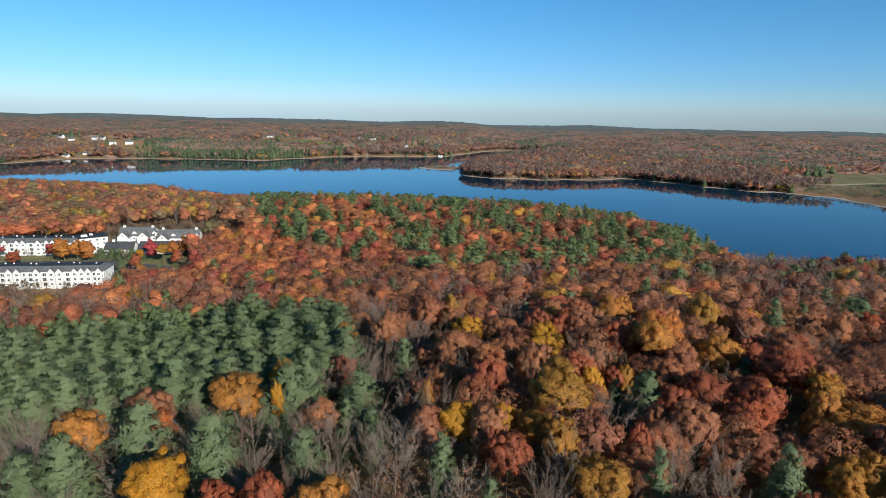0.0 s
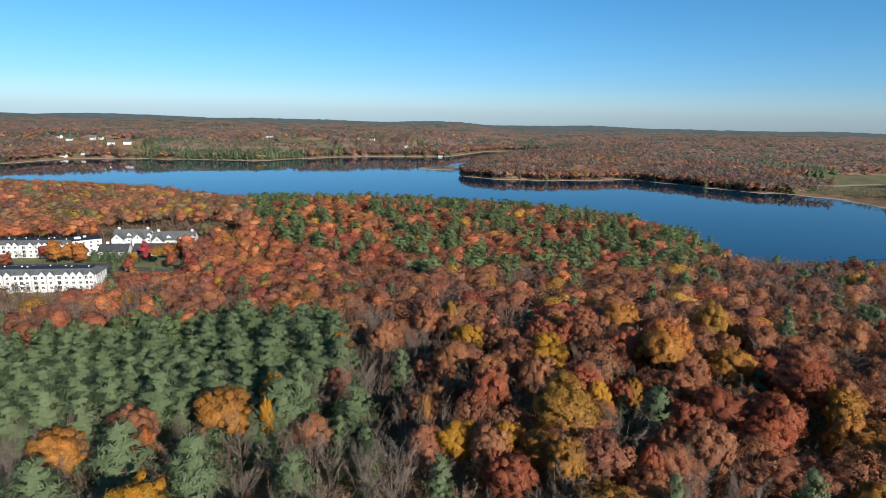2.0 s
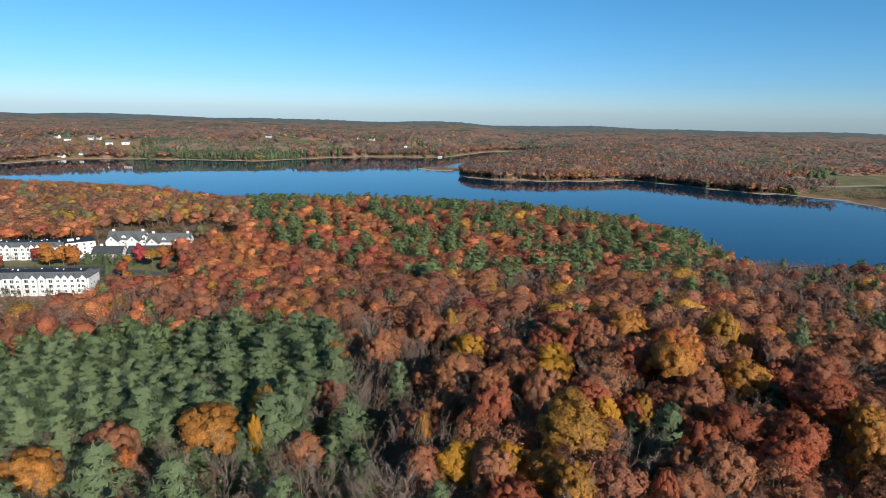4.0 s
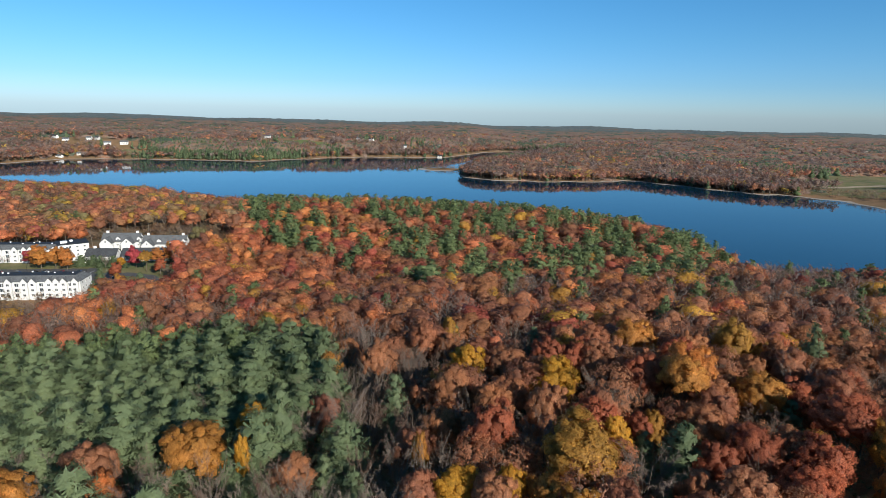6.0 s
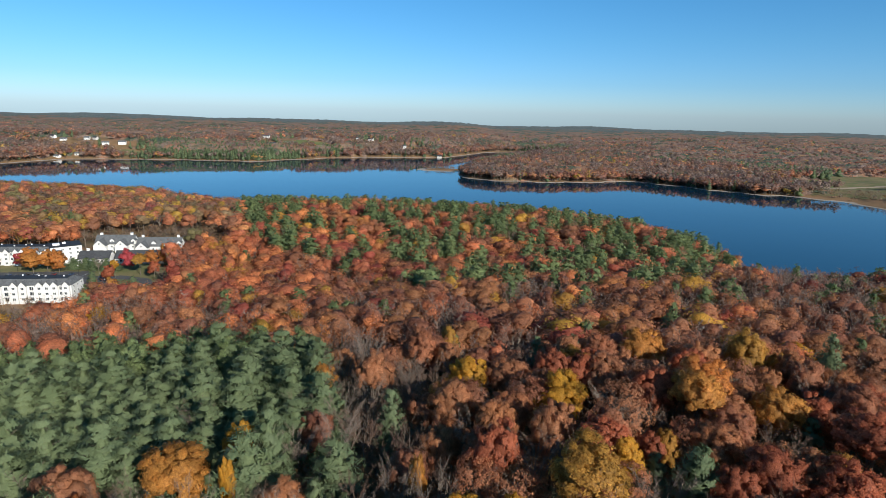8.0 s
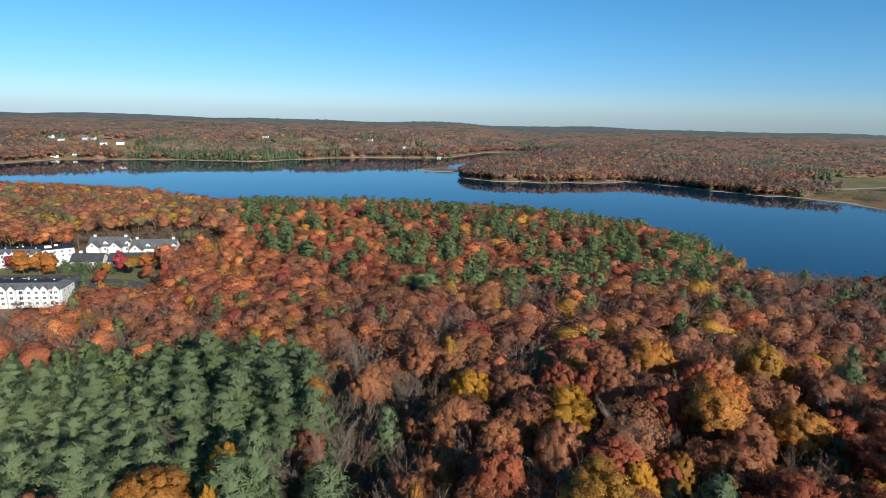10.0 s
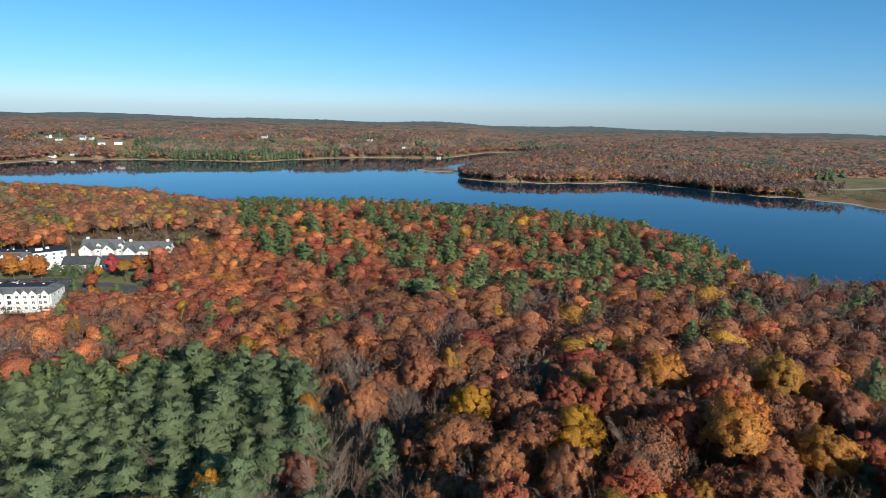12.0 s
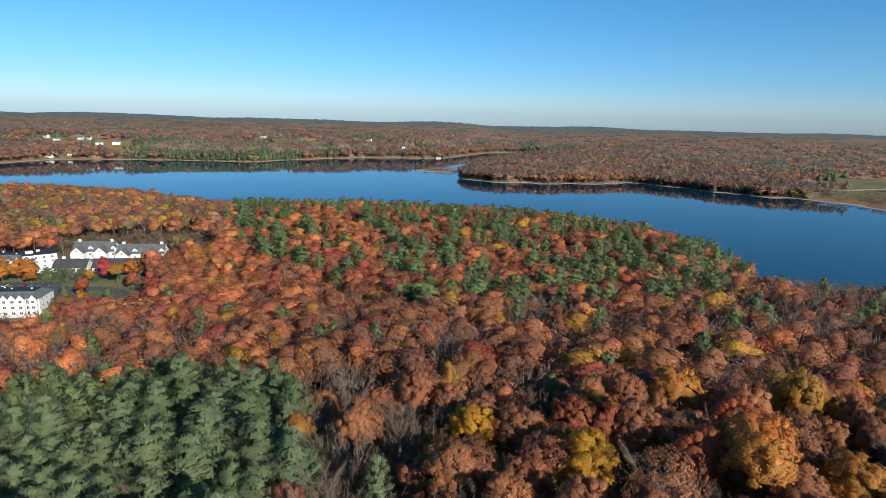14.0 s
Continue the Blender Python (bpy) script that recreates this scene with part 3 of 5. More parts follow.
# near hillside: single trees
KINDS = {
    "oak_tree": (lambda h, r: leafy(h, r, bottom=0.36), leaf_russet, bark, "oak tree with russet brown autumn leaves on the hillside"),
    "thin_oak": (half_bare, leaf_russet, bark_pale, "half-bare oak tree with thin rusty leaves on the hillside"),
    "yellow_tree": (lambda h, r: leafy(h, r, bottom=0.42), leaf_yellow, bark, "maple tree in bright golden yellow autumn leaf"),
    "olive_tree": (lambda h, r: leafy(h, r, bottom=0.42), leaf_olive, bark, "oak tree with olive gold leaves turning brown"),
    "orange_tree": (lambda h, r: leafy(h, r, bottom=0.42), leaf_orange, bark, "maple tree in glowing orange autumn leaf"),
    "crimson_tree": (lambda h, r: leafy(h, r, 40, 30, 0.45, 0.04, low=-0.85), leaf_pink, bark, "crimson maple on the lawn by the white buildings"),
    "lawn_oak": (lambda h, r: leafy(h, r, 40, 30, 0.45, 0.05, low=-0.85), leaf_orange, bark, "rusty orange oak on the lawn by the white buildings"),
    "lawn_maple": (lambda h, r: leafy(h, r, 40, 30, 0.45, 0.05, low=-0.85), leaf_red, bark, "dusky red maple on the lawn by the white buildings"),
    "red_tree": (lambda h, r: leafy(h, r, bottom=0.42), leaf_red, bark, "oak tree with deep red autumn leaves"),
    "pine_tree": (lambda h, r: pine(h, r), needles, bark, "tall white pine with dark green plumed boughs"),
    "bare_tree": (lambda h, r: bare(h, r), twig, bark_pale, "leafless grey tree with a haze of fine twigs"),
    "reddish_bare_tree": (lambda h, r: bare(h, r, 10, 1600, 0.036), twig_red, bark, "leafless tree with reddish brown twigs"),
}
SIZES = {"pine_tree": [(17.0, 5.0), (16.0, 4.8), (18.0, 5.2), (15.5, 4.8)], "bare_tree": [(17, 4.6), (16, 4.2), (18, 5.0)], "reddish_bare_tree": [(16, 4.6), (17, 5.0)]}
stock = {}
NAMES = {"lawn_oak": "oak_tree", "lawn_maple": "maple_tree", "crimson_tree": "maple_tree", "thin_oak": "oak_tree", "olive_tree": "oak_tree", "yellow_tree": "maple_tree", "orange_tree": "maple_tree", "red_tree": "oak_tree", "reddish_bare_tree": "bare_tree"}
used = []


def plant(kind, x, y, radius, seed, tall=1.0):
    """One tree of a kind; the first of each build is made, the others are copies that share its meshes."""
    make, cm, tm, label = KINDS[kind]
    sizes = SIZES.get(kind, [(19, 5.2), (18, 4.8), (20, 5.6), (17, 5.0)])
    k = seed % len(sizes)
    h, r0 = sizes[k]
    radius = min(radius, 8.0 if kind == "pine_tree" else 7.2)
    s = radius / r0
    place = Matrix.Translation((x, y, land_at(x, y))) @ Matrix.Rotation((seed * 2.399) % 6.283, 4, "Z") @ Matrix.Diagonal((s * (0.88 + 0.28 * ((seed * 0.381) % 1)), s * (0.88 + 0.28 * ((seed * 0.727) % 1)), tall * max(0.75, (0.5 + 0.46 * s) if kind == "pine_tree" else (0.55 + 0.4 * s)) * (0.84 + 0.3 * ((seed * 0.618) % 1)), 1))
    if (kind, k) not in stock:
        stock[kind, k] = tree_thing(NAMES.get(kind, kind), make(h, r0), cm, tm, label)
        ob = stock[kind, k]
        ob.matrix_world = place
    else:
        ob = copy_thing(stock[kind, k], Matrix())
        ob.matrix_basis = place
    used.append((x, y, radius))
    return ob


for kind, places in (("pine_tree", PINES), ("yellow_tree", YELLOWS), ("olive_tree", OLIVES), ("orange_tree", ORANGES), ("red_tree", REDS), ("bare_tree", BARES)):
    for k, (x, y, r) in enumerate(places):
        plant(kind, x, y, (1.3 if kind == "pine_tree" else 1.0 if kind == "bare_tree" else 0.87) * r, k, (1.3 if r < 4.5 else 1.05) if kind == "pine_tree" else 1.12 if kind != "bare_tree" else 1.0)
MARKED = len(used)
for k, (x, y) in enumerate(zip(*scatter(0, lambda y: 5.8, 21, 62, HERO_EDGE))):
    r = float(rng.uniform(3.7, 5.5))
    pineland = inside(np.array([x]), np.array([y]), PINE_STAND)[0]
    if any((x - a) ** 2 + (y - b) ** 2 < ((0.46 if pineland else 0.6 if j < MARKED else 0.52) * (r + c)) ** 2 for j, (a, b, c) in enumerate(used)):
        continue
    u = rng.uniform()
    if pineland:
        kind, r = ("pine_tree", r * 1.5) if u < 0.93 else ("bare_tree", r)
    elif -34 < x < -2 and 128 < y < 185 and u < 0.62:
        kind = "bare_tree" if u < 0.2 else "reddish_bare_tree"
    elif x < -18 and y < 136 and u < 0.82:
        kind = "bare_tree" if u < 0.3 else "reddish_bare_tree" if u < 0.72 else "pine_tree"
    elif y < 128 and x < 32 and u < 0.42:
        kind = "bare_tree" if u < 0.16 else "reddish_bare_tree"
    elif u < 0.30:
        kind = "oak_tree"
    elif u < 0.62:
        kind = "thin_oak"
    elif u < 0.80:
        kind = "reddish_bare_tree" if u < 0.74 else "bare_tree"
    elif u < 0.83:
        kind = "red_tree"
    elif u < 0.838:
        kind = "olive_tree"
    elif u < 0.855:
        kind = "orange_tree"
    elif u < 0.88:
        kind = "pine_tree"
        r *= 0.7
    else:
        kind = "oak_tree"
    plant(kind, float(x), float(y), r, k, 1.0 if kind == "pine_tree" else 1.06)


# low growth under the near trees
def brush(name, label, count, lo, hi, seed):
    r = np.random.RandomState(seed)
    y = np.sqrt(r.uniform(lo * lo, hi * hi, count))
    x = r.uniform(-0.76, 0.76, count) * (y + 20)
    ok = clear_of_buildings(x, y)
    x, y = x[ok], y[ok]
    tones = np.array([(0.25, 0.16, 0.11), (0.29, 0.21, 0.16), (0.30, 0.15, 0.09), (0.25, 0.18, 0.14), (0.32, 0.18, 0.09), (0.15, 0.17, 0.09)])
    models = [model(leafy(6.5, 2.6, 9, 7, 0.7, 0.05, heart=0, core=0)[0], tubes([[0, 0, -0.3]], [[0, 0, 3.0]], 0.06, 0.02, 3), 2.6) for _ in range(2)] + [model(bare(8.0, 2.4, 5, 90, 0.07)[0], tubes([[0, 0, -0.3]], [[0, 0, 4.0]], 0.06, 0.02, 3), 2.4) for _ in range(2)]
    grove(name, label, x, y, r.randint(0, 4, len(x)), r.uniform(1.6, 3.4, len(x)), tones[r.randint(0, len(tones), len(x))], models, r.uniform(0.5, 1.2, len(x)))


# the woods beyond: joined sheets of trees, each tree with trunk and crown
def grove(name, label, xs, ys, kinds, radii, tints, models, heights):
    """Many trees as one mesh. kinds: which model; tints: the leaf colour of each tree."""
    V, F, C, S, at = [], [], [], [], 0
    zs = land(xs, ys)
    turns, stretch = np.random.RandomState(5).uniform(0, 6.283, len(xs)), np.random.RandomState(6).uniform(0.78, 1.28, (len(xs), 2))
    for j, (v, f, slot, r0) in enumerate(models):
        pick = np.nonzero(kinds == j)[0]
        if not len(pick):
            continue
        s = (radii[pick] / r0)[:, None]
        c, n = np.cos(turns[pick])[:, None], np.sin(turns[pick])[:, None]
        wide, deep = stretch[pick, :1], stretch[pick, 1:]
        X = xs[pick, None] + s * (c * v[:, 0] * wide - n * v[:, 1] * deep)
        Y = ys[pick, None] + s * (n * v[:, 0] * wide + c * v[:, 1] * deep)
        Z = zs[pick, None] + heights[pick, None] * v[:, 2]
        NX, NY, NZ = c * v[:, 3] - n * v[:, 4], n * v[:, 3] + c * v[:, 4], np.tile(v[:, 5], (len(pick), 1))
        V.append(np.stack([X, Y, Z, NX, NY, NZ], -1).reshape(-1, 6))
        F.append((f[None] + (np.arange(len(pick)) * len(v))[:, None, None]).reshape(-1, 3) + at)
        at += len(pick) * len(v)
        C.append(np.repeat(tints[pick], len(v), 0))
        S.append(np.tile(slot, len(pick)))
    me = mesh_of(name, np.concatenate(V), np.concatenate(F), [leaf_tint, bark], np.concatenate(S), np.concatenate(C))
    me.shade_smooth()
    return tagged(new(name, me), label, "woods", kind="stuff")


def model(crown, trunk, radius):
    v, f = joined(crown, trunk)
    return v, f, np.r_[np.zeros(len(crown[1]), int), np.ones(len(trunk[1]), int)], radius


def small_leafy(puffs, per, spray, boughs=7):
    """A broad-leaved tree for the middle distance: leaf sprays in tufts over the rounded masses of its boughs."""
    crown, _ = leafy(18, 5, puffs, per, spray, 0.14, 0.45, True, -0.5, 0, boughs, 1.0)
    return model(crown, tubes([[0, 0, -0.5]], [[0, 0, 11.0]], 0.3, 0.12, 4), 5.0)


def small_pine(whorls, arms, clumps):
    """A pine for the middle distance, with fewer and larger plumes."""
    crown, _ = pine(19.0, 5.6, whorls, arms, clumps, 1.8, 0.1, 2, 0.42, 0.15)
    return model(crown, tubes([[0, 0, -0.5]], [[0, 0, 18.0]], 0.3, 0.05, 4), 5.6)


def small_bare(twigs, thick):
    crown, trunk = bare(17, 4.6, 5, twigs, thick)
    return model(crown, tubes([[0, 0, -0.5], [0, 0, 6], [0, 0, 6], [0, 0, 5]], [[0, 0, 13], [2, 1, 14], [-1, 2, 13], [-1, -2, 14]], [0.25, 0.15, 0.15, 0.15], 0.05, 3), 4.6)


def tiered_pine():
    """A far pine: ragged rounded tiers, smaller towards the top."""
    h = np.array([0.18, 0.3, 0.36, 0.5, 0.58, 0.72, 0.86])
    a = rng.uniform(0, 6.283, 7)
    off = 1.9 * (1 - h)
    crown = lobes(np.stack([np.cos(a) * off, np.sin(a) * off, h * 18], 1), 4.6 * (1 - 0.72 * h), False)
    return model(crown, tubes([[0, 0, -0.5]], [[0, 0, 12.0]], 0.3, 0.05, 3), 5.2)


def far_level():
    """Coarse models for trees beyond the lake."""
    return ([small_leafy(6, 4, 2.6, 2) for _ in range(3)] + [tiered_pine() for _ in range(2)] + [small_leafy(6, 4, 2.6, 2) for _ in range(2)])


def level(q):
    """Three leafy, two pine and two bare models, finer the larger q is."""
    return ([small_leafy(int(19 * q ** 0.5), int(9 * q ** 0.5), 1.0 / q ** 0.35, 5 + int(q)) for _ in range(3)]
            + [small_pine(int(9 * q ** 0.25), 6, int(3 * q ** 0.5)) for _ in range(2)] + [small_bare(int(130 * q), 0.3 / q ** 0.5) for _ in range(2)])


PALETTE = {"russet": np.array(RUSSET), "orange": np.array([(0.55, 0.208, 0.092), (0.49, 0.178, 0.088), (0.56, 0.24, 0.095), (0.47, 0.168, 0.092)]), "yellow": np.array([(0.52, 0.30, 0.06), (0.46, 0.25, 0.06)]),
           "tan": np.array([(0.36, 0.215, 0.10), (0.30, 0.19, 0.10), (0.26, 0.20, 0.085)]), "red": np.array([(0.38, 0.105, 0.07), (0.34, 0.09, 0.065)]), "pine": np.array([(0.15, 0.20, 0.09), (0.17, 0.222, 0.10), (0.14, 0.19, 0.085)]),
           "bare": np.array([(0.25, 0.175, 0.14), (0.29, 0.215, 0.18), (0.25, 0.155, 0.12)])}


def choose(x, y, r):
    """Kind and leaf colour of a wood's trees by where they stand: r gives the chance mix."""
    n = len(x)
    u = r.uniform(0, 1, n)
    w1, w2 = wavy(x, y, 110, 41), wavy(x, y, 60, 42)
    belt = inside(x, y, PINE_BELT)
    stand = inside(x, y, PINE_STAND)
    bright = np.clip((-20 - x) / 90, 0, 1) + 0.35 * belt
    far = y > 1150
    west_wood = (x < -150) & (y > 470) & ~belt & ~far
    for outline in FAR_PINES:
        stand = stand | inside(x, y, outline)
    gap = inside(x, y, GAP_WOOD)
    p_pine = np.where(belt, np.clip(0.16 + 0.18 * np.clip((y - 380) / 100, 0, 1) + 0.3 * w2, 0.03, 0.7), np.where(stand, 0.93, np.where(far, np.clip(1.3 * wavy(x, y, 380, 43) - 0.35, 0.03, 0.85), np.where(west_wood, np.clip(0.03 + 0.3 * (w2 - 0.6), 0.0, 0.4), 0.035))))
    point = inside(x, y, POINT)
    p_pine = np.where(village(x, y) < 1, 0.45, p_pine)
    bank = far & (shore_distance(x, y) < 170)
    p_pine = np.where(point, 0.03, p_pine)
    p_bare = np.where(belt, 0.05, np.where(far, np.clip(np.where(point, 0.3, np.where(bank, 0.62, 0.4)) + 0.35 * wavy(x, y, 260, 44), 0.1, 0.8), np.where(west_wood, np.clip(0.36 + 0.4 * w1, 0.05, 0.8), np.where(gap, 0.66, np.clip(0.44 + 0.2 * w1 - 0.34 * bright + 0.16 * np.clip((x - 60) / 120, 0, 1), 0.04, 0.72)))))
    kind = np.where(u < p_pine, "pine", np.where(u < p_pine + p_bare, "bare", "leaf"))
    v = r.uniform(0, 1, n)
    po = np.where(far, 0.16 + 0.25 * point + 0.2 * ~bank, 0.10 + 0.55 * np.clip(bright, 0, 1))
    po = np.where(west_wood, 0.3, po)
    gold = np.where(west_wood, 0.16, 0.07)
    tone = np.where(v < po, "orange", np.where(v < po + gold, "yellow", np.where(v < po + gold + 0.06, "red", np.where(west_wood & (v < po + gold + 0.3), "tan", "russet"))))
    tone = np.where(kind == "leaf", tone, kind)
    tint = np.zeros((n, 3))
    for k, p in PALETTE.items():
        m = tone == k
        tint[m] = p[r.randint(0, len(p), m.sum())]
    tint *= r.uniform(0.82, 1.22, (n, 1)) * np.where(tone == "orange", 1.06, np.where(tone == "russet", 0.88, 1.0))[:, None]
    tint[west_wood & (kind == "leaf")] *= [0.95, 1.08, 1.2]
    # Haze of the distance put into the far trees' colours, a shift towards blue.
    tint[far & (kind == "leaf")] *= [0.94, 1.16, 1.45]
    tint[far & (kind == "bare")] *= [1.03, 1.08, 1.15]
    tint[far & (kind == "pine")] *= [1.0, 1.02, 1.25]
    idx = np.where(kind == "leaf", r.randint(0, 3, n), np.where(kind == "pine", 3 + r.randint(0, 2, n), 5 + r.randint(0, 2, n)))
    return idx, tint, kind


def wood(name, label, lo, hi, spacing, q, seed, keep, size=1.0, tall=1.0):
    r = np.random.RandomState(seed)
    x, y = scatter(0, spacing, seed, lo, hi)
    ok = keep(x, y)
    x, y = x[ok], y[ok]
    idx, tint, kind = choose(x, y, r)
    big = inside(x, y, PINE_BELT) & (kind == "pine")
    for px, py in zip(x[big], y[big]):
        ok = ((x - px) ** 2 + (y - py) ** 2 > 81) | big
        x, y, idx, tint, kind, big = x[ok], y[ok], idx[ok], tint[ok], kind[ok], big[ok]
    rad = r.uniform(4.6, 7.0, len(x)) * np.where(big, 1.35, 1.0) * size
    hts = tall * r.uniform(0.86, 1.08, len(x)) * np.where(kind == "bare", 1.06, np.where(big, 1.12, 1.0))
    return grove(name, label, x, y, idx, rad, tint, level(q) if q > 0.3 else far_level(), hts)


def dry(x, y, edge=5.0):
    return (shore_distance(x, y) > edge) & clear_of_buildings(x, y)


brush("undergrowth", "brown brush and saplings under the hillside trees", 2500, 70, 215, 61)
def home_wood():
    """The woods go on under and behind the start of the flight."""
    r = np.random.RandomState(57)
    x, y = [a.ravel() for a in np.meshgrid(np.arange(-110, 111, 9.5), np.arange(-120, 62, 9.0))]
    x, y = x + r.uniform(-3, 3, len(x)), y + r.uniform(-3, 3, len(x))
    idx, tint, kind = choose(x, y, r)
    grove("home_woods", "russet oaks and bare trees on the hilltop", x, y, idx, r.uniform(4.4, 6.6, len(x)), tint, level(0.31), r.uniform(0.8, 1.1, len(x)))


home_wood()
wood("hillside_woods", "mixed autumn woods of russet oaks and bare trees", HERO_EDGE, 300, lambda y: 8.4, 3.3, 51, dry)
wood("valley_woods", "autumn woods of orange oaks with dark pines", 300, 470, lambda y: 10.2, 2.6, 52, dry, 1.1)
wood("lakeside_woods", "pines and orange oaks on the near lake shore", 470, 1010, lambda y: 12.4, 1.25, 53, lambda x, y: dry(x, y) & (y < 1060) & (x < 420), 1.26, 1.06)


def far_keep(x, y):
    lone = (village(x, y) > 1) | (wavy(x, y, 21, 91) > 0.25)
    return clear_of_buildings(x, y) & lone & (land(x, y) > 0.3) & (np.hypot(x + 2, y - 1520) > 85) & (y > 940) & (x > -4700) & ((y > 1180) | (x > 500))


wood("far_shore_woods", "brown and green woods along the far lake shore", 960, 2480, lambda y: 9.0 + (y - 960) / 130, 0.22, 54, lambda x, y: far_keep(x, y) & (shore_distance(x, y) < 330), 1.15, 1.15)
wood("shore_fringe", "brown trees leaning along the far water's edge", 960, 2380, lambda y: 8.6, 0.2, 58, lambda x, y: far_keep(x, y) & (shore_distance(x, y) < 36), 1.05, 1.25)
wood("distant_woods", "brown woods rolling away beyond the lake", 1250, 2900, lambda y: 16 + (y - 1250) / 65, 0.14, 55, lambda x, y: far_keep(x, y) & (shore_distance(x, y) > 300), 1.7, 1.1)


def canopy_material():
    m, n, l, b = material("far_canopy", 0.9, 0.1)
    geo = n.new("ShaderNodeNewGeometry")
    cell = n.new("ShaderNodeTexVoronoi")
    cell.inputs["Scale"].default_value = 0.075
    l.new(geo.outputs["Position"], cell.inputs["Vector"])
    sep = n.new("ShaderNodeSeparateColor")
    l.new(cell.outputs["Color"], sep.inputs[0])
    autumn = ramp(n, [(0.0, (0.25, 0.13, 0.088)), (0.25, (0.29, 0.15, 0.095)), (0.5, (0.22, 0.155, 0.125)), (0.75, (0.26, 0.18, 0.145)), (1.0, (0.31, 0.185, 0.10))])
    # Pine stands, then the same greens with bluish distance haze painted in.
    green, hazed_green = ramp(n, [(0.0, (0.06, 0.085, 0.06)), (1.0, (0.095, 0.125, 0.085))]), ramp(n, [(0.0, (0.10, 0.125, 0.12)), (1.0, (0.15, 0.165, 0.165))])
    l.new(sep.outputs[0], autumn.inputs["Fac"]), l.new(sep.outputs[1], green.inputs["Fac"]), l.new(sep.outputs[1], hazed_green.inputs["Fac"])
    bands = ramp(n, [(0.38, (0.7, 0.78, 0.85)), (0.5, (1.0, 1.0, 1.0)), (0.64, (1.2, 1.05, 0.9))])
    l.new(noise_node(n, l, 0.008, 5, 0.65, vector=geo.outputs["Position"]).outputs["Fac"], bands.inputs["Fac"])
    stands = ramp(n, [(0.5, (0, 0, 0)), (0.58, (1, 1, 1))])
    where = n.new("ShaderNodeSeparateXYZ")
    l.new(geo.outputs["Position"], where.inputs[0])
    # Painted distance haze: towards the horizon the canopy goes over to the bluish greens.
    far_haze = n.new("ShaderNodeMapRange")
    far_haze.inputs["From Min"].default_value, far_haze.inputs["From Max"].default_value, far_haze.inputs["To Max"].default_value = 3600, 4500, 0.2
    l.new(where.outputs["Y"], far_haze.inputs["Value"])
    haze_share = n.new("ShaderNodeMapRange")
    haze_share.inputs["From Min"].default_value, haze_share.inputs["From Max"].default_value = 3400, 4300
    l.new(where.outputs["Y"], haze_share.inputs["Value"])
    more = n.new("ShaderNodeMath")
    l.new(noise_node(n, l, 0.008, 4, 0.6, vector=geo.outputs["Position"]).outputs["Fac"], more.inputs[0]), l.new(far_haze.outputs["Result"], more.inputs[1])
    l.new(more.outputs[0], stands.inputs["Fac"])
    l.new(mixed(n, l, stands.outputs["Color"], multiply(n, l, autumn.outputs["Color"], bands.outputs["Color"]), mixed(n, l, haze_share.outputs["Result"], green.outputs["Color"], hazed_green.outputs["Color"])), b.inputs["Base Color"])
    bump(n, l, b, noise_node(n, l, 0.08, 4, 0.7, vector=geo.outputs["Position"]).outputs["Fac"], 1.0, 8.0)
    return m


def canopy(x, y):
    r = np.random.RandomState(9)
    rise = np.clip((shore_distance(x, y) - 12) / 22, 0, 1) * np.clip((openness(x, y) - 1.05) * 2.5, 0, 1)
    return land(x, y) - 0.5 + rise * (15.0 + r.uniform(-3.0, 3.0, len(x)) + 2 * wavy(x, y, 70, 77))


cx = steps((-4700, -1800, 55), (-1800, 2000, 17), (2000, 4700, 55))
cy = steps((1150, 2400, 17), (2400, 4900, 45))
cv, cf = sheet(cx, cy, canopy)
mid = cv[cf].mean(1)
keep = (shore_distance(mid[:, 0], mid[:, 1]) > 18) & far_keep(mid[:, 0], mid[:, 1]) & (np.abs(mid[:, 0]) < 0.95 * mid[:, 1])
ids, inv = np.unique(cf[keep], return_inverse=True)
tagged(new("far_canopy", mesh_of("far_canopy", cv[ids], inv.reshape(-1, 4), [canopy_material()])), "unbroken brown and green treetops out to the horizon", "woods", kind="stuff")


# planted trees round the white buildings
GARDEN = {
    "crimson_tree": [(-314, 405, 6.6), (-277, 411, 4.5), (-207, 415, 7.0)],
    "lawn_maple": [(-175, 302, 7.0), (-181, 292, 7.0), (-168, 288, 6.6), (-163, 305, 6.4), (-291, 393, 4.5), (-202, 381, 4.5), (-184, 401, 4.5)],
    "lawn_oak": [(-270, 410, 7.2), (-257, 408, 7.2), (-247, 404, 7.0), (-263, 403, 6.2), (-196, 424, 6.0), (-190, 431, 5.6), (-187, 330, 5.0), (-180, 345, 5.5)],
    "pine_tree": [(-244, 415, 5.6), (-237, 417, 5.6), (-230, 414, 5.6), (-223, 416, 5.6), (-216, 413, 5.2), (-189, 434, 6.0), (-174, 443, 6.0), (-208, 374, 4.2), (-181, 369, 4.5), (-178, 437, 6.2), (-181, 453, 5.5), (-199, 352, 4.2)],
    "yellow_tree": [(-207, 397, 2.8), (-150, 281, 5.6), (-181, 337, 4.2)],
    "olive_tree": [(-195, 405, 5.0), (-182, 423, 5.0)],
    "bare_tree": [(-312, 409, 4.8), (-294, 412, 4.8), (-221, 404, 4.0), (-172, 388, 5.8)],
}
for k, (x, y, r) in enumerate([(213, 321, 5.4), (201, 317, 4.6), (226, 334, 5.2), (190, 324, 4.0), (240, 330, 4.4), (184, 300, 4.2)]):
    plant("pine_tree", x, y, 1.25 * r, k, 1.0)
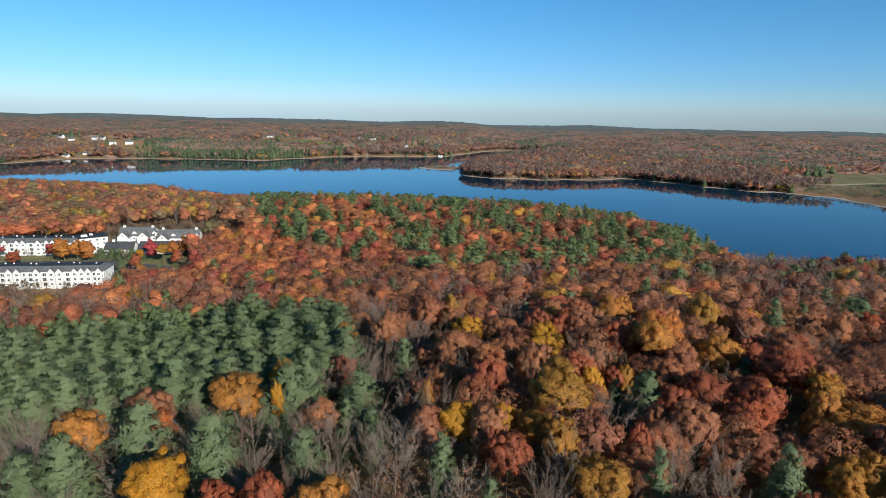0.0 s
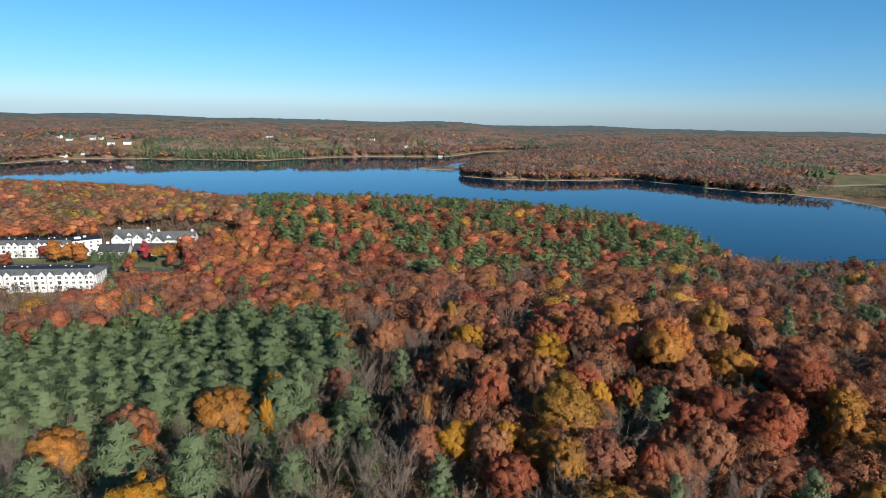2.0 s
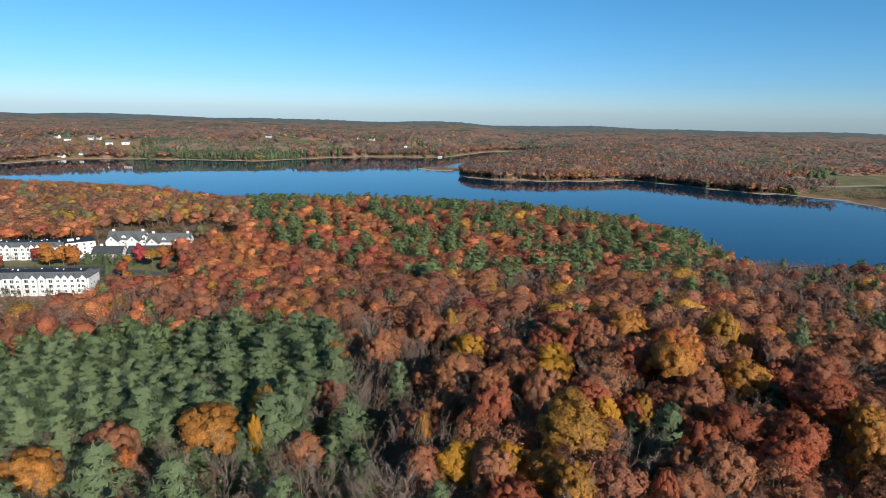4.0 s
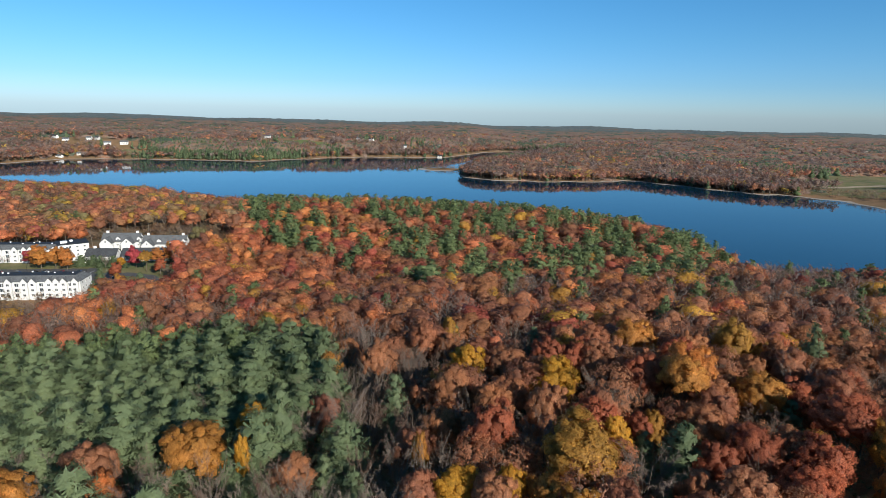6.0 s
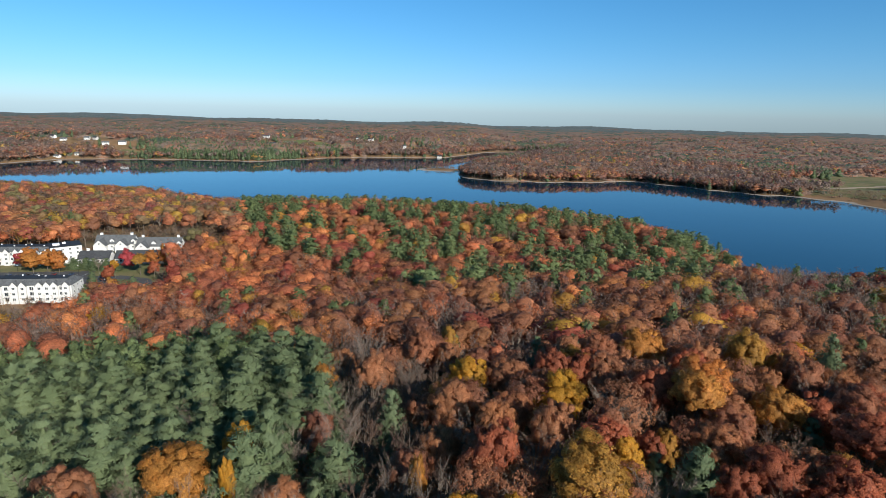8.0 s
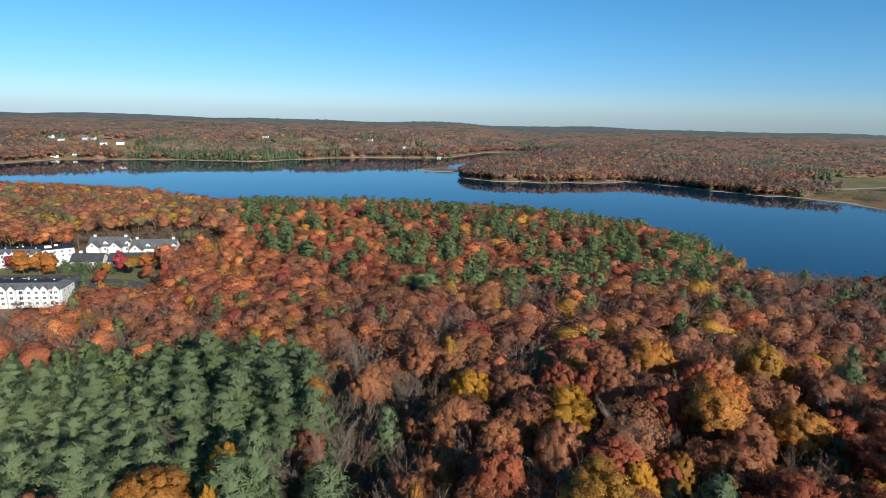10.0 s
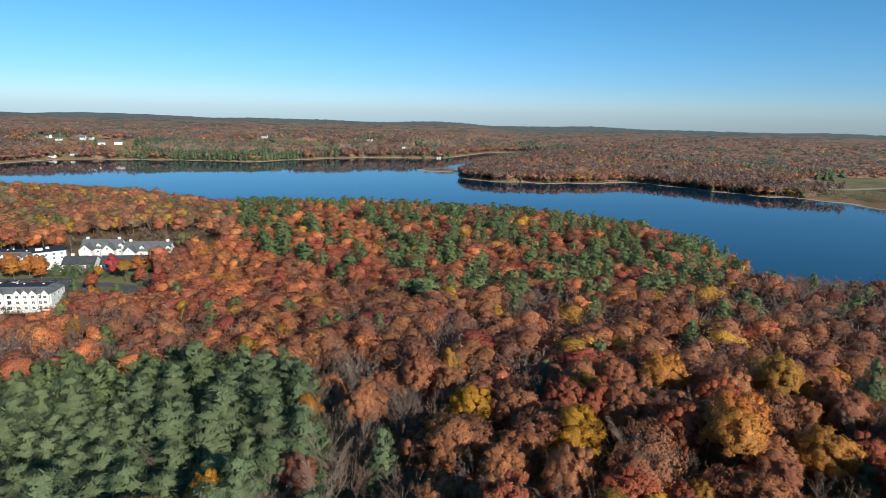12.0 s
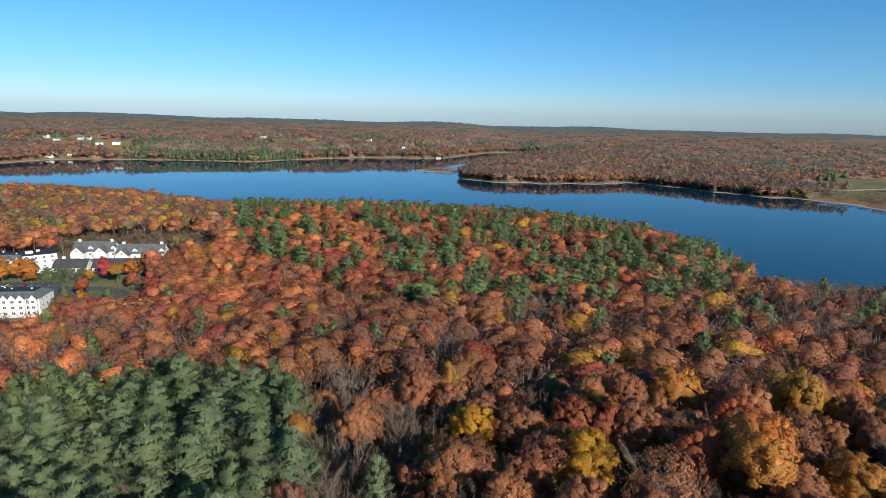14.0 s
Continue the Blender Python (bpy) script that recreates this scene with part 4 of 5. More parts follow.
for kind, places in GARDEN.items():
    for k, (x, y, r) in enumerate(places):
        plant(kind, x, y, r if kind in ("pine_tree", "bare_tree") else 0.8 * r, k + 1, 0.86 if kind in ("crimson_tree", "lawn_maple", "lawn_oak", "olive_tree", "yellow_tree") else 0.46 if 410 < y < 420 else 0.66)
for k in range(17):
    x = -338 + 9.3 * k
    plant("bare_tree" if k % 4 else "reddish_bare_tree", x, 300 + 9 * math.sin(2.3 * k), 4.6 + 0.7 * math.sin(1.7 * k), k, 0.78)


def thicket(name, label, outline, spacing, seed, leaf_share=0.3):
    """Low bare scrub and saplings inside an outline of the plan."""
    r = np.random.RandomState(seed)
    o = np.array(outline, float)
    n = int((o[:, 0].max() - o[:, 0].min()) * (o[:, 1].max() - o[:, 1].min()) / spacing ** 2)
    x, y = r.uniform(o[:, 0].min(), o[:, 0].max(), n), r.uniform(o[:, 1].min(), o[:, 1].max(), n)
    ok = shore_distance(x, y, o) < 0
    x, y = x[ok], y[ok]
    tones = np.array([(0.25, 0.19, 0.15), (0.22, 0.155, 0.12), (0.28, 0.20, 0.13), (0.30, 0.17, 0.09), (0.20, 0.16, 0.10)])
    models = [small_bare(150, 0.2), small_bare(150, 0.2), model(leafy(9.0, 3.6, 9, 14, 1.0, 0.05, heart=0, core=0)[0], tubes([[0, 0, -0.3]], [[0, 0, 5.0]], 0.08, 0.03, 3), 3.6)]
    kinds = np.where(r.uniform(0, 1, len(x)) < leaf_share, 2, r.randint(0, 2, len(x)))
    grove(name, label, x, y, kinds, r.uniform(2.2, 4.0, len(x)), tones[r.randint(0, len(tones), len(x))], models, np.where(kinds == 2, 1.0, 0.55) * r.uniform(0.6, 1.1, len(x)))


thicket("scrub_thicket", "bare brown scrub behind the cottages", [(-330, 478), (-262, 492), (-180, 496), (-172, 560), (-250, 562), (-330, 550)], 6.0, 71)
thicket("verge_thicket", "bare saplings in front of the white building", [(-370, 262), (-215, 262), (-188, 290), (-186, 328), (-230, 340), (-370, 330)], 6.2, 72, 0.35)
thicket("shore_scrub", "brown shrubs along the meadow's shore", [(640, 1170), (700, 1128), (740, 1060), (775, 980), (830, 980), (830, 1130), (740, 1175), (680, 1210)], 10.5, 73, 0.5)
thicket("island_scrub", "reddish bare shrubs on the small island", [(-48, 1520), (-20, 1500), (20, 1500), (44, 1520), (20, 1540), (-20, 1540)], 7.0, 74, 0.3)


# ---- built things ----
def plain(name, colour, rough=0.6, grain=0.12, scale=0.8, spec=0.3):
    """A painted or cast surface with faint mottling at two scales."""
    m, n, l, b = material(name, rough, spec)
    hi, lo = noise_node(n, l, scale * 6, 5, 0.7), noise_node(n, l, scale * 0.4, 3)
    a = ramp(n, [(0.3, tuple(c * (1 - grain) for c in colour)), (0.7, tuple(c * (1 + grain) for c in colour))])
    w = ramp(n, [(0.3, (1 - grain,) * 3), (0.7, (1.0,) * 3)])
    l.new(hi.outputs["Fac"], a.inputs["Fac"]), l.new(lo.outputs["Fac"], w.inputs["Fac"])
    l.new(multiply(n, l, a.outputs["Color"], w.outputs["Color"]), b.inputs["Base Color"])
    bump(n, l, b, hi.outputs["Fac"], 0.2, 0.02)
    return m


def siding_material():
    m, n, l, b = material("white_clapboard", 0.55, 0.3)
    wave = n.new("ShaderNodeTexWave")
    wave.bands_direction, wave.wave_profile = "Z", "SAW"
    wave.inputs["Scale"].default_value = 1.6
    l.new(n.new("ShaderNodeTexCoord").outputs["Object"], wave.inputs["Vector"])
    r = ramp(n, [(0.0, (0.54, 0.54, 0.54)), (1.0, (0.63, 0.63, 0.63))])
    l.new(noise_node(n, l, 0.5, 4).outputs["Fac"], r.inputs["Fac"])
    l.new(r.outputs["Color"], b.inputs["Base Color"])
    bump(n, l, b, wave.outputs["Fac"], 0.5, 0.03)
    return m


def shingle_material(name, dark, light):
    m, n, l, b = material(name, 0.85, 0.2)
    brick = n.new("ShaderNodeTexBrick")
    brick.inputs["Scale"].default_value = 1.4
    brick.inputs["Color1"].default_value, brick.inputs["Color2"].default_value = (*dark, 1), (*light, 1)
    brick.inputs["Mortar"].default_value = (*[c * 0.5 for c in dark], 1)
    brick.inputs["Mortar Size"].default_value = 0.012
    l.new(n.new("ShaderNodeTexCoord").outputs["Object"], brick.inputs["Vector"])
    w = ramp(n, [(0.3, (0.8, 0.8, 0.8)), (0.7, (1.15, 1.15, 1.15))])
    l.new(noise_node(n, l, 0.3, 4).outputs["Fac"], w.inputs["Fac"])
    l.new(multiply(n, l, brick.outputs["Color"], w.outputs["Color"]), b.inputs["Base Color"])
    return m


siding, shingles = siding_material(), shingle_material("grey_shingles", (0.095, 0.10, 0.107), (0.135, 0.14, 0.147))
shingles_dark, membrane = shingle_material("charcoal_shingles", (0.045, 0.048, 0.055), (0.07, 0.073, 0.08)), plain("dark_roof_membrane", (0.028, 0.03, 0.036), 0.7, 0.25)
trim_white, metal_white = plain("white_trim_paint", (0.78, 0.78, 0.77), 0.5), plain("white_vent_metal", (0.75, 0.76, 0.78), 0.4)
asphalt, paving_line = plain("grey_asphalt", (0.085, 0.085, 0.09), 0.9, 0.25, 0.3), plain("white_road_paint", (0.6, 0.6, 0.58), 0.8)
tyre_rubber, chrome = plain("black_rubber", (0.02, 0.02, 0.02), 0.85), plain("steel", (0.5, 0.5, 0.52), 0.3)
glass_dark, gn, gl, gb = material("window_glass", 0.06, 0.6)
gb.inputs["Base Color"].default_value = (0.03, 0.04, 0.05, 1)
lawn_mat, field_mat, scrub_mat = grass_material("mown_lawn", (0.20, 0.17, 0.085), (0.115, 0.135, 0.055)), grass_material("pale_meadow", (0.20, 0.155, 0.085), (0.115, 0.13, 0.05)), grass_material("dry_scrub_grass", (0.22, 0.15, 0.08), (0.14, 0.11, 0.06))


def solid(*pieces):
    """One mesh data out of pieces (corners, faces) whose faces may have three or more corners."""
    v, f = [], []
    for pv, pf in pieces:
        f += [tuple(i + len(v) for i in face) for face in pf]
        v += [tuple(p) for p in pv]
    return v, f


def block(x0, y0, z0, x1, y1, z1):
    v = [(x, y, z) for z in (z0, z1) for x, y in ((x0, y0), (x1, y0), (x1, y1), (x0, y1))]
    return v, [(3, 2, 1, 0), (4, 5, 6, 7), (0, 1, 5, 4), (1, 2, 6, 5), (2, 3, 7, 6), (3, 0, 4, 7)]


def frustum(x0, y0, x1, y1, z0, z1, inset):
    v = [(x0, y0, z0), (x1, y0, z0), (x1, y1, z0), (x0, y1, z0), (x0 + inset, y0 + inset, z1), (x1 - inset, y0 + inset, z1), (x1 - inset, y1 - inset, z1), (x0 + inset, y1 - inset, z1)]
    return v, [(3, 2, 1, 0), (4, 5, 6, 7), (0, 1, 5, 4), (1, 2, 6, 5), (2, 3, 7, 6), (3, 0, 4, 7)]


def gabled(x0, y0, x1, y1, z0, eave, ridge, along="x"):
    """A gabled body: walls up to the eaves and the pointed ends."""
    if along == "x":
        m = (y0 + y1) / 2
        v = [(x0, y0, z0), (x1, y0, z0), (x1, y1, z0), (x0, y1, z0), (x0, y0, eave), (x1, y0, eave), (x1, y1, eave), (x0, y1, eave), (x0, m, ridge), (x1, m, ridge)]
        return v, [(3, 2, 1, 0), (0, 1, 5, 4), (2, 3, 7, 6), (1, 2, 6, 9, 5), (3, 0, 4, 8, 7), (4, 5, 9, 8), (6, 7, 8, 9)]
    m = (x0 + x1) / 2
    v = [(x0, y0, z0), (x1, y0, z0), (x1, y1, z0), (x0, y1, z0), (x0, y0, eave), (x1, y0, eave), (x1, y1, eave), (x0, y1, eave), (m, y0, ridge), (m, y1, ridge)]
    return v, [(3, 2, 1, 0), (0, 1, 5, 8, 4), (1, 2, 6, 5), (2, 3, 7, 9, 6), (3, 0, 4, 7), (5, 6, 9, 8), (7, 4, 8, 9)]


def pitched(x0, y0, x1, y1, eave, ridge, along="x", over=0.45, thick=0.22):
    """The two slabs of a pitched roof, overhanging all round."""
    out = []
    if along == "x":
        m, s = (y0 + y1) / 2, (ridge - eave) / ((y1 - y0) / 2)
        for a, sign in ((y0 - over, -1), (y1 + over, 1)):
            e = eave - over * s + 0.05
            v = [(x0 - over, a, e), (x1 + over, a, e), (x1 + over, m, ridge + 0.05), (x0 - over, m, ridge + 0.05)]
            v += [(x, y, z + thick) for x, y, z in v]
            out.append((v, [(0, 3, 2, 1), (4, 5, 6, 7), (0, 1, 5, 4), (1, 2, 6, 5), (2, 3, 7, 6), (3, 0, 4, 7)]))
    else:
        m, s = (x0 + x1) / 2, (ridge - eave) / ((x1 - x0) / 2)
        for a, sign in ((x0 - over, -1), (x1 + over, 1)):
            e = eave - over * s + 0.05
            v = [(a, y0 - over, e), (a, y1, e), (m, y1, ridge + 0.05), (m, y0 - over, ridge + 0.05)]
            v += [(x, y, z + thick) for x, y, z in v]
            out.append((v, [(0, 3, 2, 1), (4, 5, 6, 7), (0, 1, 5, 4), (1, 2, 6, 5), (2, 3, 7, 6), (3, 0, 4, 7)]))
    return solid(*out)


def part(name, shape, mat, parent, label="", at=None, data=None):
    """One mesh object under a thing or a part."""
    if data is None:
        data = bpy.data.meshes.new(name)
        data.from_pydata(shape[0], [], shape[1])
        data.materials.append(mat)
    ob = new(name, data)
    ob.parent = parent
    if at is not None:
        ob.matrix_basis = at
    return tagged(ob, label)


WINDOWS = {}


def window(parent, x, y, z, w, h, turn=0.0, bars=True):
    """A window in a white frame, standing a hand proud of the wall, with its pane under it."""
    key = (round(w, 2), round(h, 2), bars)
    if key not in WINDOWS:
        t = 0.12
        rim = [block(-w / 2, -0.08, 0, -w / 2 + t, 0.02, h), block(w / 2 - t, -0.08, 0, w / 2, 0.02, h), block(-w / 2 + t, -0.08, 0, w / 2 - t, 0.02, t), block(-w / 2 + t, -0.08, h - t, w / 2 - t, 0.02, h)]
        if bars:
            rim.append(block(-0.05, -0.07, t, 0.05, 0.0, h - t))
        fr, pa = bpy.data.meshes.new("window"), bpy.data.meshes.new("pane")
        fr.from_pydata(*[solid(*rim)[0], [], solid(*rim)[1]]), fr.materials.append(trim_white)
        p = block(-w / 2 + t, -0.03, t, w / 2 - t, 0.012, h - t)
        pa.from_pydata(p[0], [], p[1]), pa.materials.append(glass_dark)
        WINDOWS[key] = fr, pa
    fr, pa = WINDOWS[key]
    ob = part("window", None, None, parent, at=pose(x, y, z, 0, 0, turn), data=fr)
    part("pane", None, None, ob, data=pa)
    return ob


def apartment_house(place, length, bays, label, depth=15.0, vents=14, seed=1):
    """A long three-storey block: white clapboard, gabled bays, a sloping grey skirt roof round a flat dark one. Its front right corner is the origin."""
    r = random.Random(seed)
    house = tagged(new("apartment_building"), label, "building", "apartment buildings")
    house.matrix_world = place
    part("wall", block(-length, 0, -2.0, 0, depth, 9.3), siding, house)
    part("skirt_roof", frustum(-length - 0.5, -0.5, 0.5, depth + 0.5, 9.3, 12.0, 4.2), shingles, house, "grey shingled sloping roof edge")
    flat = part("flat_roof", block(-length + 3.6, 3.6, 12.0, -3.6, depth - 3.6, 12.14), membrane, house, "dark flat roof")
    for k in range(vents):
        x = -5 - (length - 12) * (k + r.uniform(0.1, 0.9)) / vents
        y = r.uniform(4.4, depth - 4.6)
        part("vent", block(x, y, 12.13, x + 0.7, y + 0.6, 12.13 + r.uniform(0.4, 0.8)), metal_white, flat, "white roof vent")
    for x in bays:
        bay = part("bay", gabled(-x - 1.9, -1.1, -x + 1.9, 3.5, -2.0, 9.2, 11.4, "y"), siding, house)
        part("bay_roof", pitched(-x - 1.9, -1.1, -x + 1.9, 3.6, 9.2, 11.4, "y", 0.3, 0.16), shingles, bay)
        for s in range(3):
            window(bay, -x, -1.12, 0.95 + 3.0 * s, 1.7, 1.5)
    edges = sorted([0.3] + [b for b in bays] + [length - 1])
    for a, b in zip(edges, edges[1:]):
        gap = b - a - 3.8
        if gap < 1.6:
            continue
        n = max(1, int(gap // 3.4))
        for k in range(n):
            x = -(a + 1.9 + gap * (k + 0.5) / n)
            if gap > 3.0 and k % 2 == 0:
                deck = part("balcony", solid(*[block(x - 1.4, -1.0, 2.7 + 3 * s, x + 1.4, -0.03, 2.9 + 3 * s) for s in range(2)],
                                             *[block(x - 1.4, -1.02, 3.62 + 3 * s, x + 1.4, -0.94, 3.72 + 3 * s) for s in range(2)],
                                             *[block(x + q - 0.07, -1.0, -2, x + q + 0.07, -0.86, 9.0) for q in (-1.33, 1.33)]), trim_white, house)
            # Behind balconies the doors are wide: their dark glass stands in for a shaded recess.
            for s in range(3):
                window(house, x, -0.02, 0.4 + 3.0 * s, 2.4 if gap > 3.0 and k % 2 == 0 else 1.5, 2.1, 0)
    for k in range(3):
        for s in range(3):
            window(house, 0.02, 3.0 + 4.5 * k, 0.95 + 3.0 * s, 1.5, 1.5, 90)
    return house


def cottage(place, length, label, garages=True, ridge=9.4, eave=4.0, depth=12.0, gables=(5.5, 21.5)):
    """A low white terrace with a charcoal roof; front left corner at the origin. With garages, gabled wings stand out in front."""
    unit_house = tagged(new("cottage"), label, "house", "white cottages")
    unit_house.matrix_world = place
    part("wall", gabled(0, 0, length, depth, -2, eave, ridge, "x"), siding, unit_house)
    part("roof", pitched(0, 0, length, depth, eave, ridge, "x"), shingles_dark if not garages else shingles, unit_house)
    for x in ((2.0, length - 3.5) if garages else (4.0, length - 5)):
        stack = part("chimney", block(x, depth / 2 - 0.2, ridge - 1.0, x + 1.7, depth / 2 + 1.0, ridge + 1.5), trim_white, unit_house, "boxed white chimney")
        part("cap", block(x - 0.12, depth / 2 - 0.32, ridge + 1.5, x + 1.82, depth / 2 + 1.12, ridge + 1.66), metal_white, stack)
    if garages:
        for x in gables:
            wing = part("garage_wing", gabled(x - 4.3, -5.0, x + 4.3, 3.0, -2, 3.6, 7.6, "y"), siding, unit_house)
            part("wing_roof", pitched(x - 4.3, -5.0, x + 4.3, 4.5, 3.6, 7.6, "y", 0.35, 0.18), shingles, wing)
            for q in (-2.1, 2.1):
                door = part("garage_door", block(x + q - 1.3, -5.06, 0.05, x + q + 1.3, -5.0, 2.3), trim_white, wing, "white panelled garage door")
                for s in range(4):
                    part("panel", block(x + q - 1.2, -5.1, 0.12 + 0.55 * s, x + q + 1.2, -5.05, 0.58 + 0.55 * s), trim_white, door)
            window(wing, x, -5.02, 4.1, 1.2, 1.5)
            dormer = part("dormer", gabled(x + 5.2, 1.0, x + 8.4, 5.0, 3.5, 6.2, 7.6, "y"), siding, unit_house)
            part("dormer_roof", pitched(x + 5.2, 1.0, x + 8.4, 5.2, 6.2, 7.6, "y", 0.2, 0.14), shingles, dormer)
            window(dormer, x + 6.8, 0.98, 4.7, 1.4, 1.1)
            window(unit_house, x + 6.6, -0.02, 1.0, 1.6, 1.5)
    else:
        n = int(length // 2.6)
        for k in range(n):
            window(unit_house, 1.6 + (length - 3.2) * k / max(1, n - 1), -0.02, 0.8, 1.7, 1.9)
    window(unit_house, length + 0.02, depth / 2, 4.6, 1.3, 1.5, 90)
    window(unit_house, length + 0.02, depth / 2 - 3, 0.9, 1.5, 1.6, 90)
    window(unit_house, length + 0.02, depth / 2 + 3, 0.9, 1.5, 1.6, 90)
    return unit_house


A_TURN, FLOOR = 8.0, 33.0
apartment_house(pose(-205.0, 349.0, FLOOR, 0, 0, A_TURN), 118, [2.6, 8.5, 12.3, 16.1, 24.7, 29.2, 37.4, 48, 52.5, 64, 68.5, 78, 88, 92.5, 104], "long white three-storey apartment building with a dark flat roof", seed=3)
apartment_house(pose(-258.0, 424.6, FLOOR, 0, 0, 7.6), 100, [4, 9, 15, 24, 28, 34, 44, 48, 56, 66, 70, 80, 90], "white three-storey apartment building facing the car park", seed=4)
wing = tagged(new("apartment_wing"), "white end wing with a flat dark roof", "building", "apartment buildings")
wing.matrix_world = pose(-263.5, 422.5, FLOOR, 0, 0, 38)
part("wall", block(0, 0, -2, 18.5, 16, 12.0), siding, wing)
part("flat_roof", block(-0.3, -0.3, 12.0, 18.8, 16.3, 12.35), membrane, wing, "dark flat roof")
part("parapet", solid(block(2, 5, 12.35, 6, 8, 13.6), block(8, 9, 12.35, 10, 11, 13.4)), trim_white, wing, "white roof housings")
for k in range(4):
    for s in range(4):
        window(wing, 2.6 + 4.4 * k, -0.02, 0.9 + 2.85 * s, 1.5, 1.5)

back = 34.6
cottage(pose(-256.5, 462.0, back + 0.9, 0, 0, 6.5), 27.0, "white cottage terrace with grey roof and garage gables", gables=(5.0, 20.0))
cottage(pose(-226.2, 463.0, back - 0.4, 0, 0, 6.5), 31.0, "white cottage terrace at the wood's edge with garage gables", gables=(5.0, 23.0))
cottage(pose(-249.0, 427.6, FLOOR + 0.3, 0, 0, 8.5), 20.0, "low white cottage with a charcoal roof behind pines", False, 7.6, 3.2, 12.0)
cottage(pose(-225.5, 431.0, FLOOR + 0.3, 0, 0, 8.5), 34.0, "low white cottage terrace with a long charcoal roof", False, 7.6, 3.2, 12.0)


def draped(name, label, category, outline, mat, lift=0.12, step=4.0):
    """A sheet of other ground cover laid over the land inside an outline."""
    o = np.array(outline, float)
    xs, ys = np.arange(o[:, 0].min(), o[:, 0].max() + step, step), np.arange(o[:, 1].min(), o[:, 1].max() + step, step)
    v, f = sheet(xs, ys, lambda x, y: land(x, y) + lift)
    c = v[f].mean(1)
    keep = shore_distance(c[:, 0], c[:, 1], o) < 0
    f = f[keep]
    ids, inv = np.unique(f, return_inverse=True)
    return tagged(new(name, mesh_of(name, v[ids], inv.reshape(-1, 4), [mat])), label, category, kind="structure")


draped("lawn", "mown green lawn between the white buildings", "lawn", [(-345, 330), (-190, 350), (-178, 395), (-165, 470), (-172, 500), (-262, 488), (-262, 440), (-345, 440)], lawn_mat, 0.10, 3.0)
draped("scrub", "dry brown scrub meadow behind the cottages", "meadow", [(-330, 452), (-262, 480), (-170, 492), (-175, 545), (-240, 560), (-330, 540)], scrub_mat, 0.16, 5.0)
draped("car_park", "grey asphalt car park with white bay lines", "car park", [(-345, 372), (-300, 378), (-226, 390), (-226, 410), (-300, 400), (-345, 394)], asphalt, 0.2, 1.5)
draped("road", "grey asphalt drive looping round an island", "road", [(-226, 380), (-205, 374), (-184, 378), (-178, 388), (-186, 398), (-204, 402), (-228, 398)], asphalt, 0.24, 1.0)
draped("traffic_island", "small grassed turning island in the drive", "island", [(-205, 383), (-194, 382), (-190, 388), (-195, 393), (-205, 393)], lawn_mat, 0.32, 1.0)
draped("meadow", "pale green meadow by the lake shore", "meadow", [(655, 1178), (700, 1140), (745, 1110), (790, 1060), (1060, 1080), (1180, 1420), (900, 1420), (790, 1330), (700, 1275)], field_mat, 0.3, 12.0)
draped("meadow_track", "pale dirt track across the meadow", "path", [(690, 1215), (780, 1208), (900, 1215), (1000, 1235), (1000, 1248), (900, 1228), (780, 1222), (690, 1226)], plain("dirt_track", (0.33, 0.26, 0.18), 0.9), 0.7, 4.0)
draped("hill_field", "green hillside field among far houses", "field", [(-525, 1910), (-440, 1880), (-360, 1900), (-355, 1940), (-440, 1965), (-520, 1940)], grass_material("far_pasture", (0.15, 0.155, 0.065), (0.10, 0.125, 0.05)), 0.4, 14.0)
draped("shore_field", "small green clearing above the lake", "field", [(-880, 1625), (-800, 1640), (-800, 1690), (-880, 1690)], lawn_mat, 0.4, 10.0)


def bay_lines():
    b = []
    for k in range(22):
        x = -338 + 5.2 * k
        y = 383 + (x + 300) * 0.16 + 4
        z = land_at(x, y) + 0.26
        b.append(block(x, y, z, x + 0.16, y + 5, z + 0.02))
    return solid(*b)


lines = bpy.data.meshes.new("bay_lines")
lv, lf = bay_lines()
lines.from_pydata(lv, [], lf), lines.materials.append(paving_line)
tagged(new("bay_lines", lines), "white painted parking bay lines", "road marking", kind="structure")


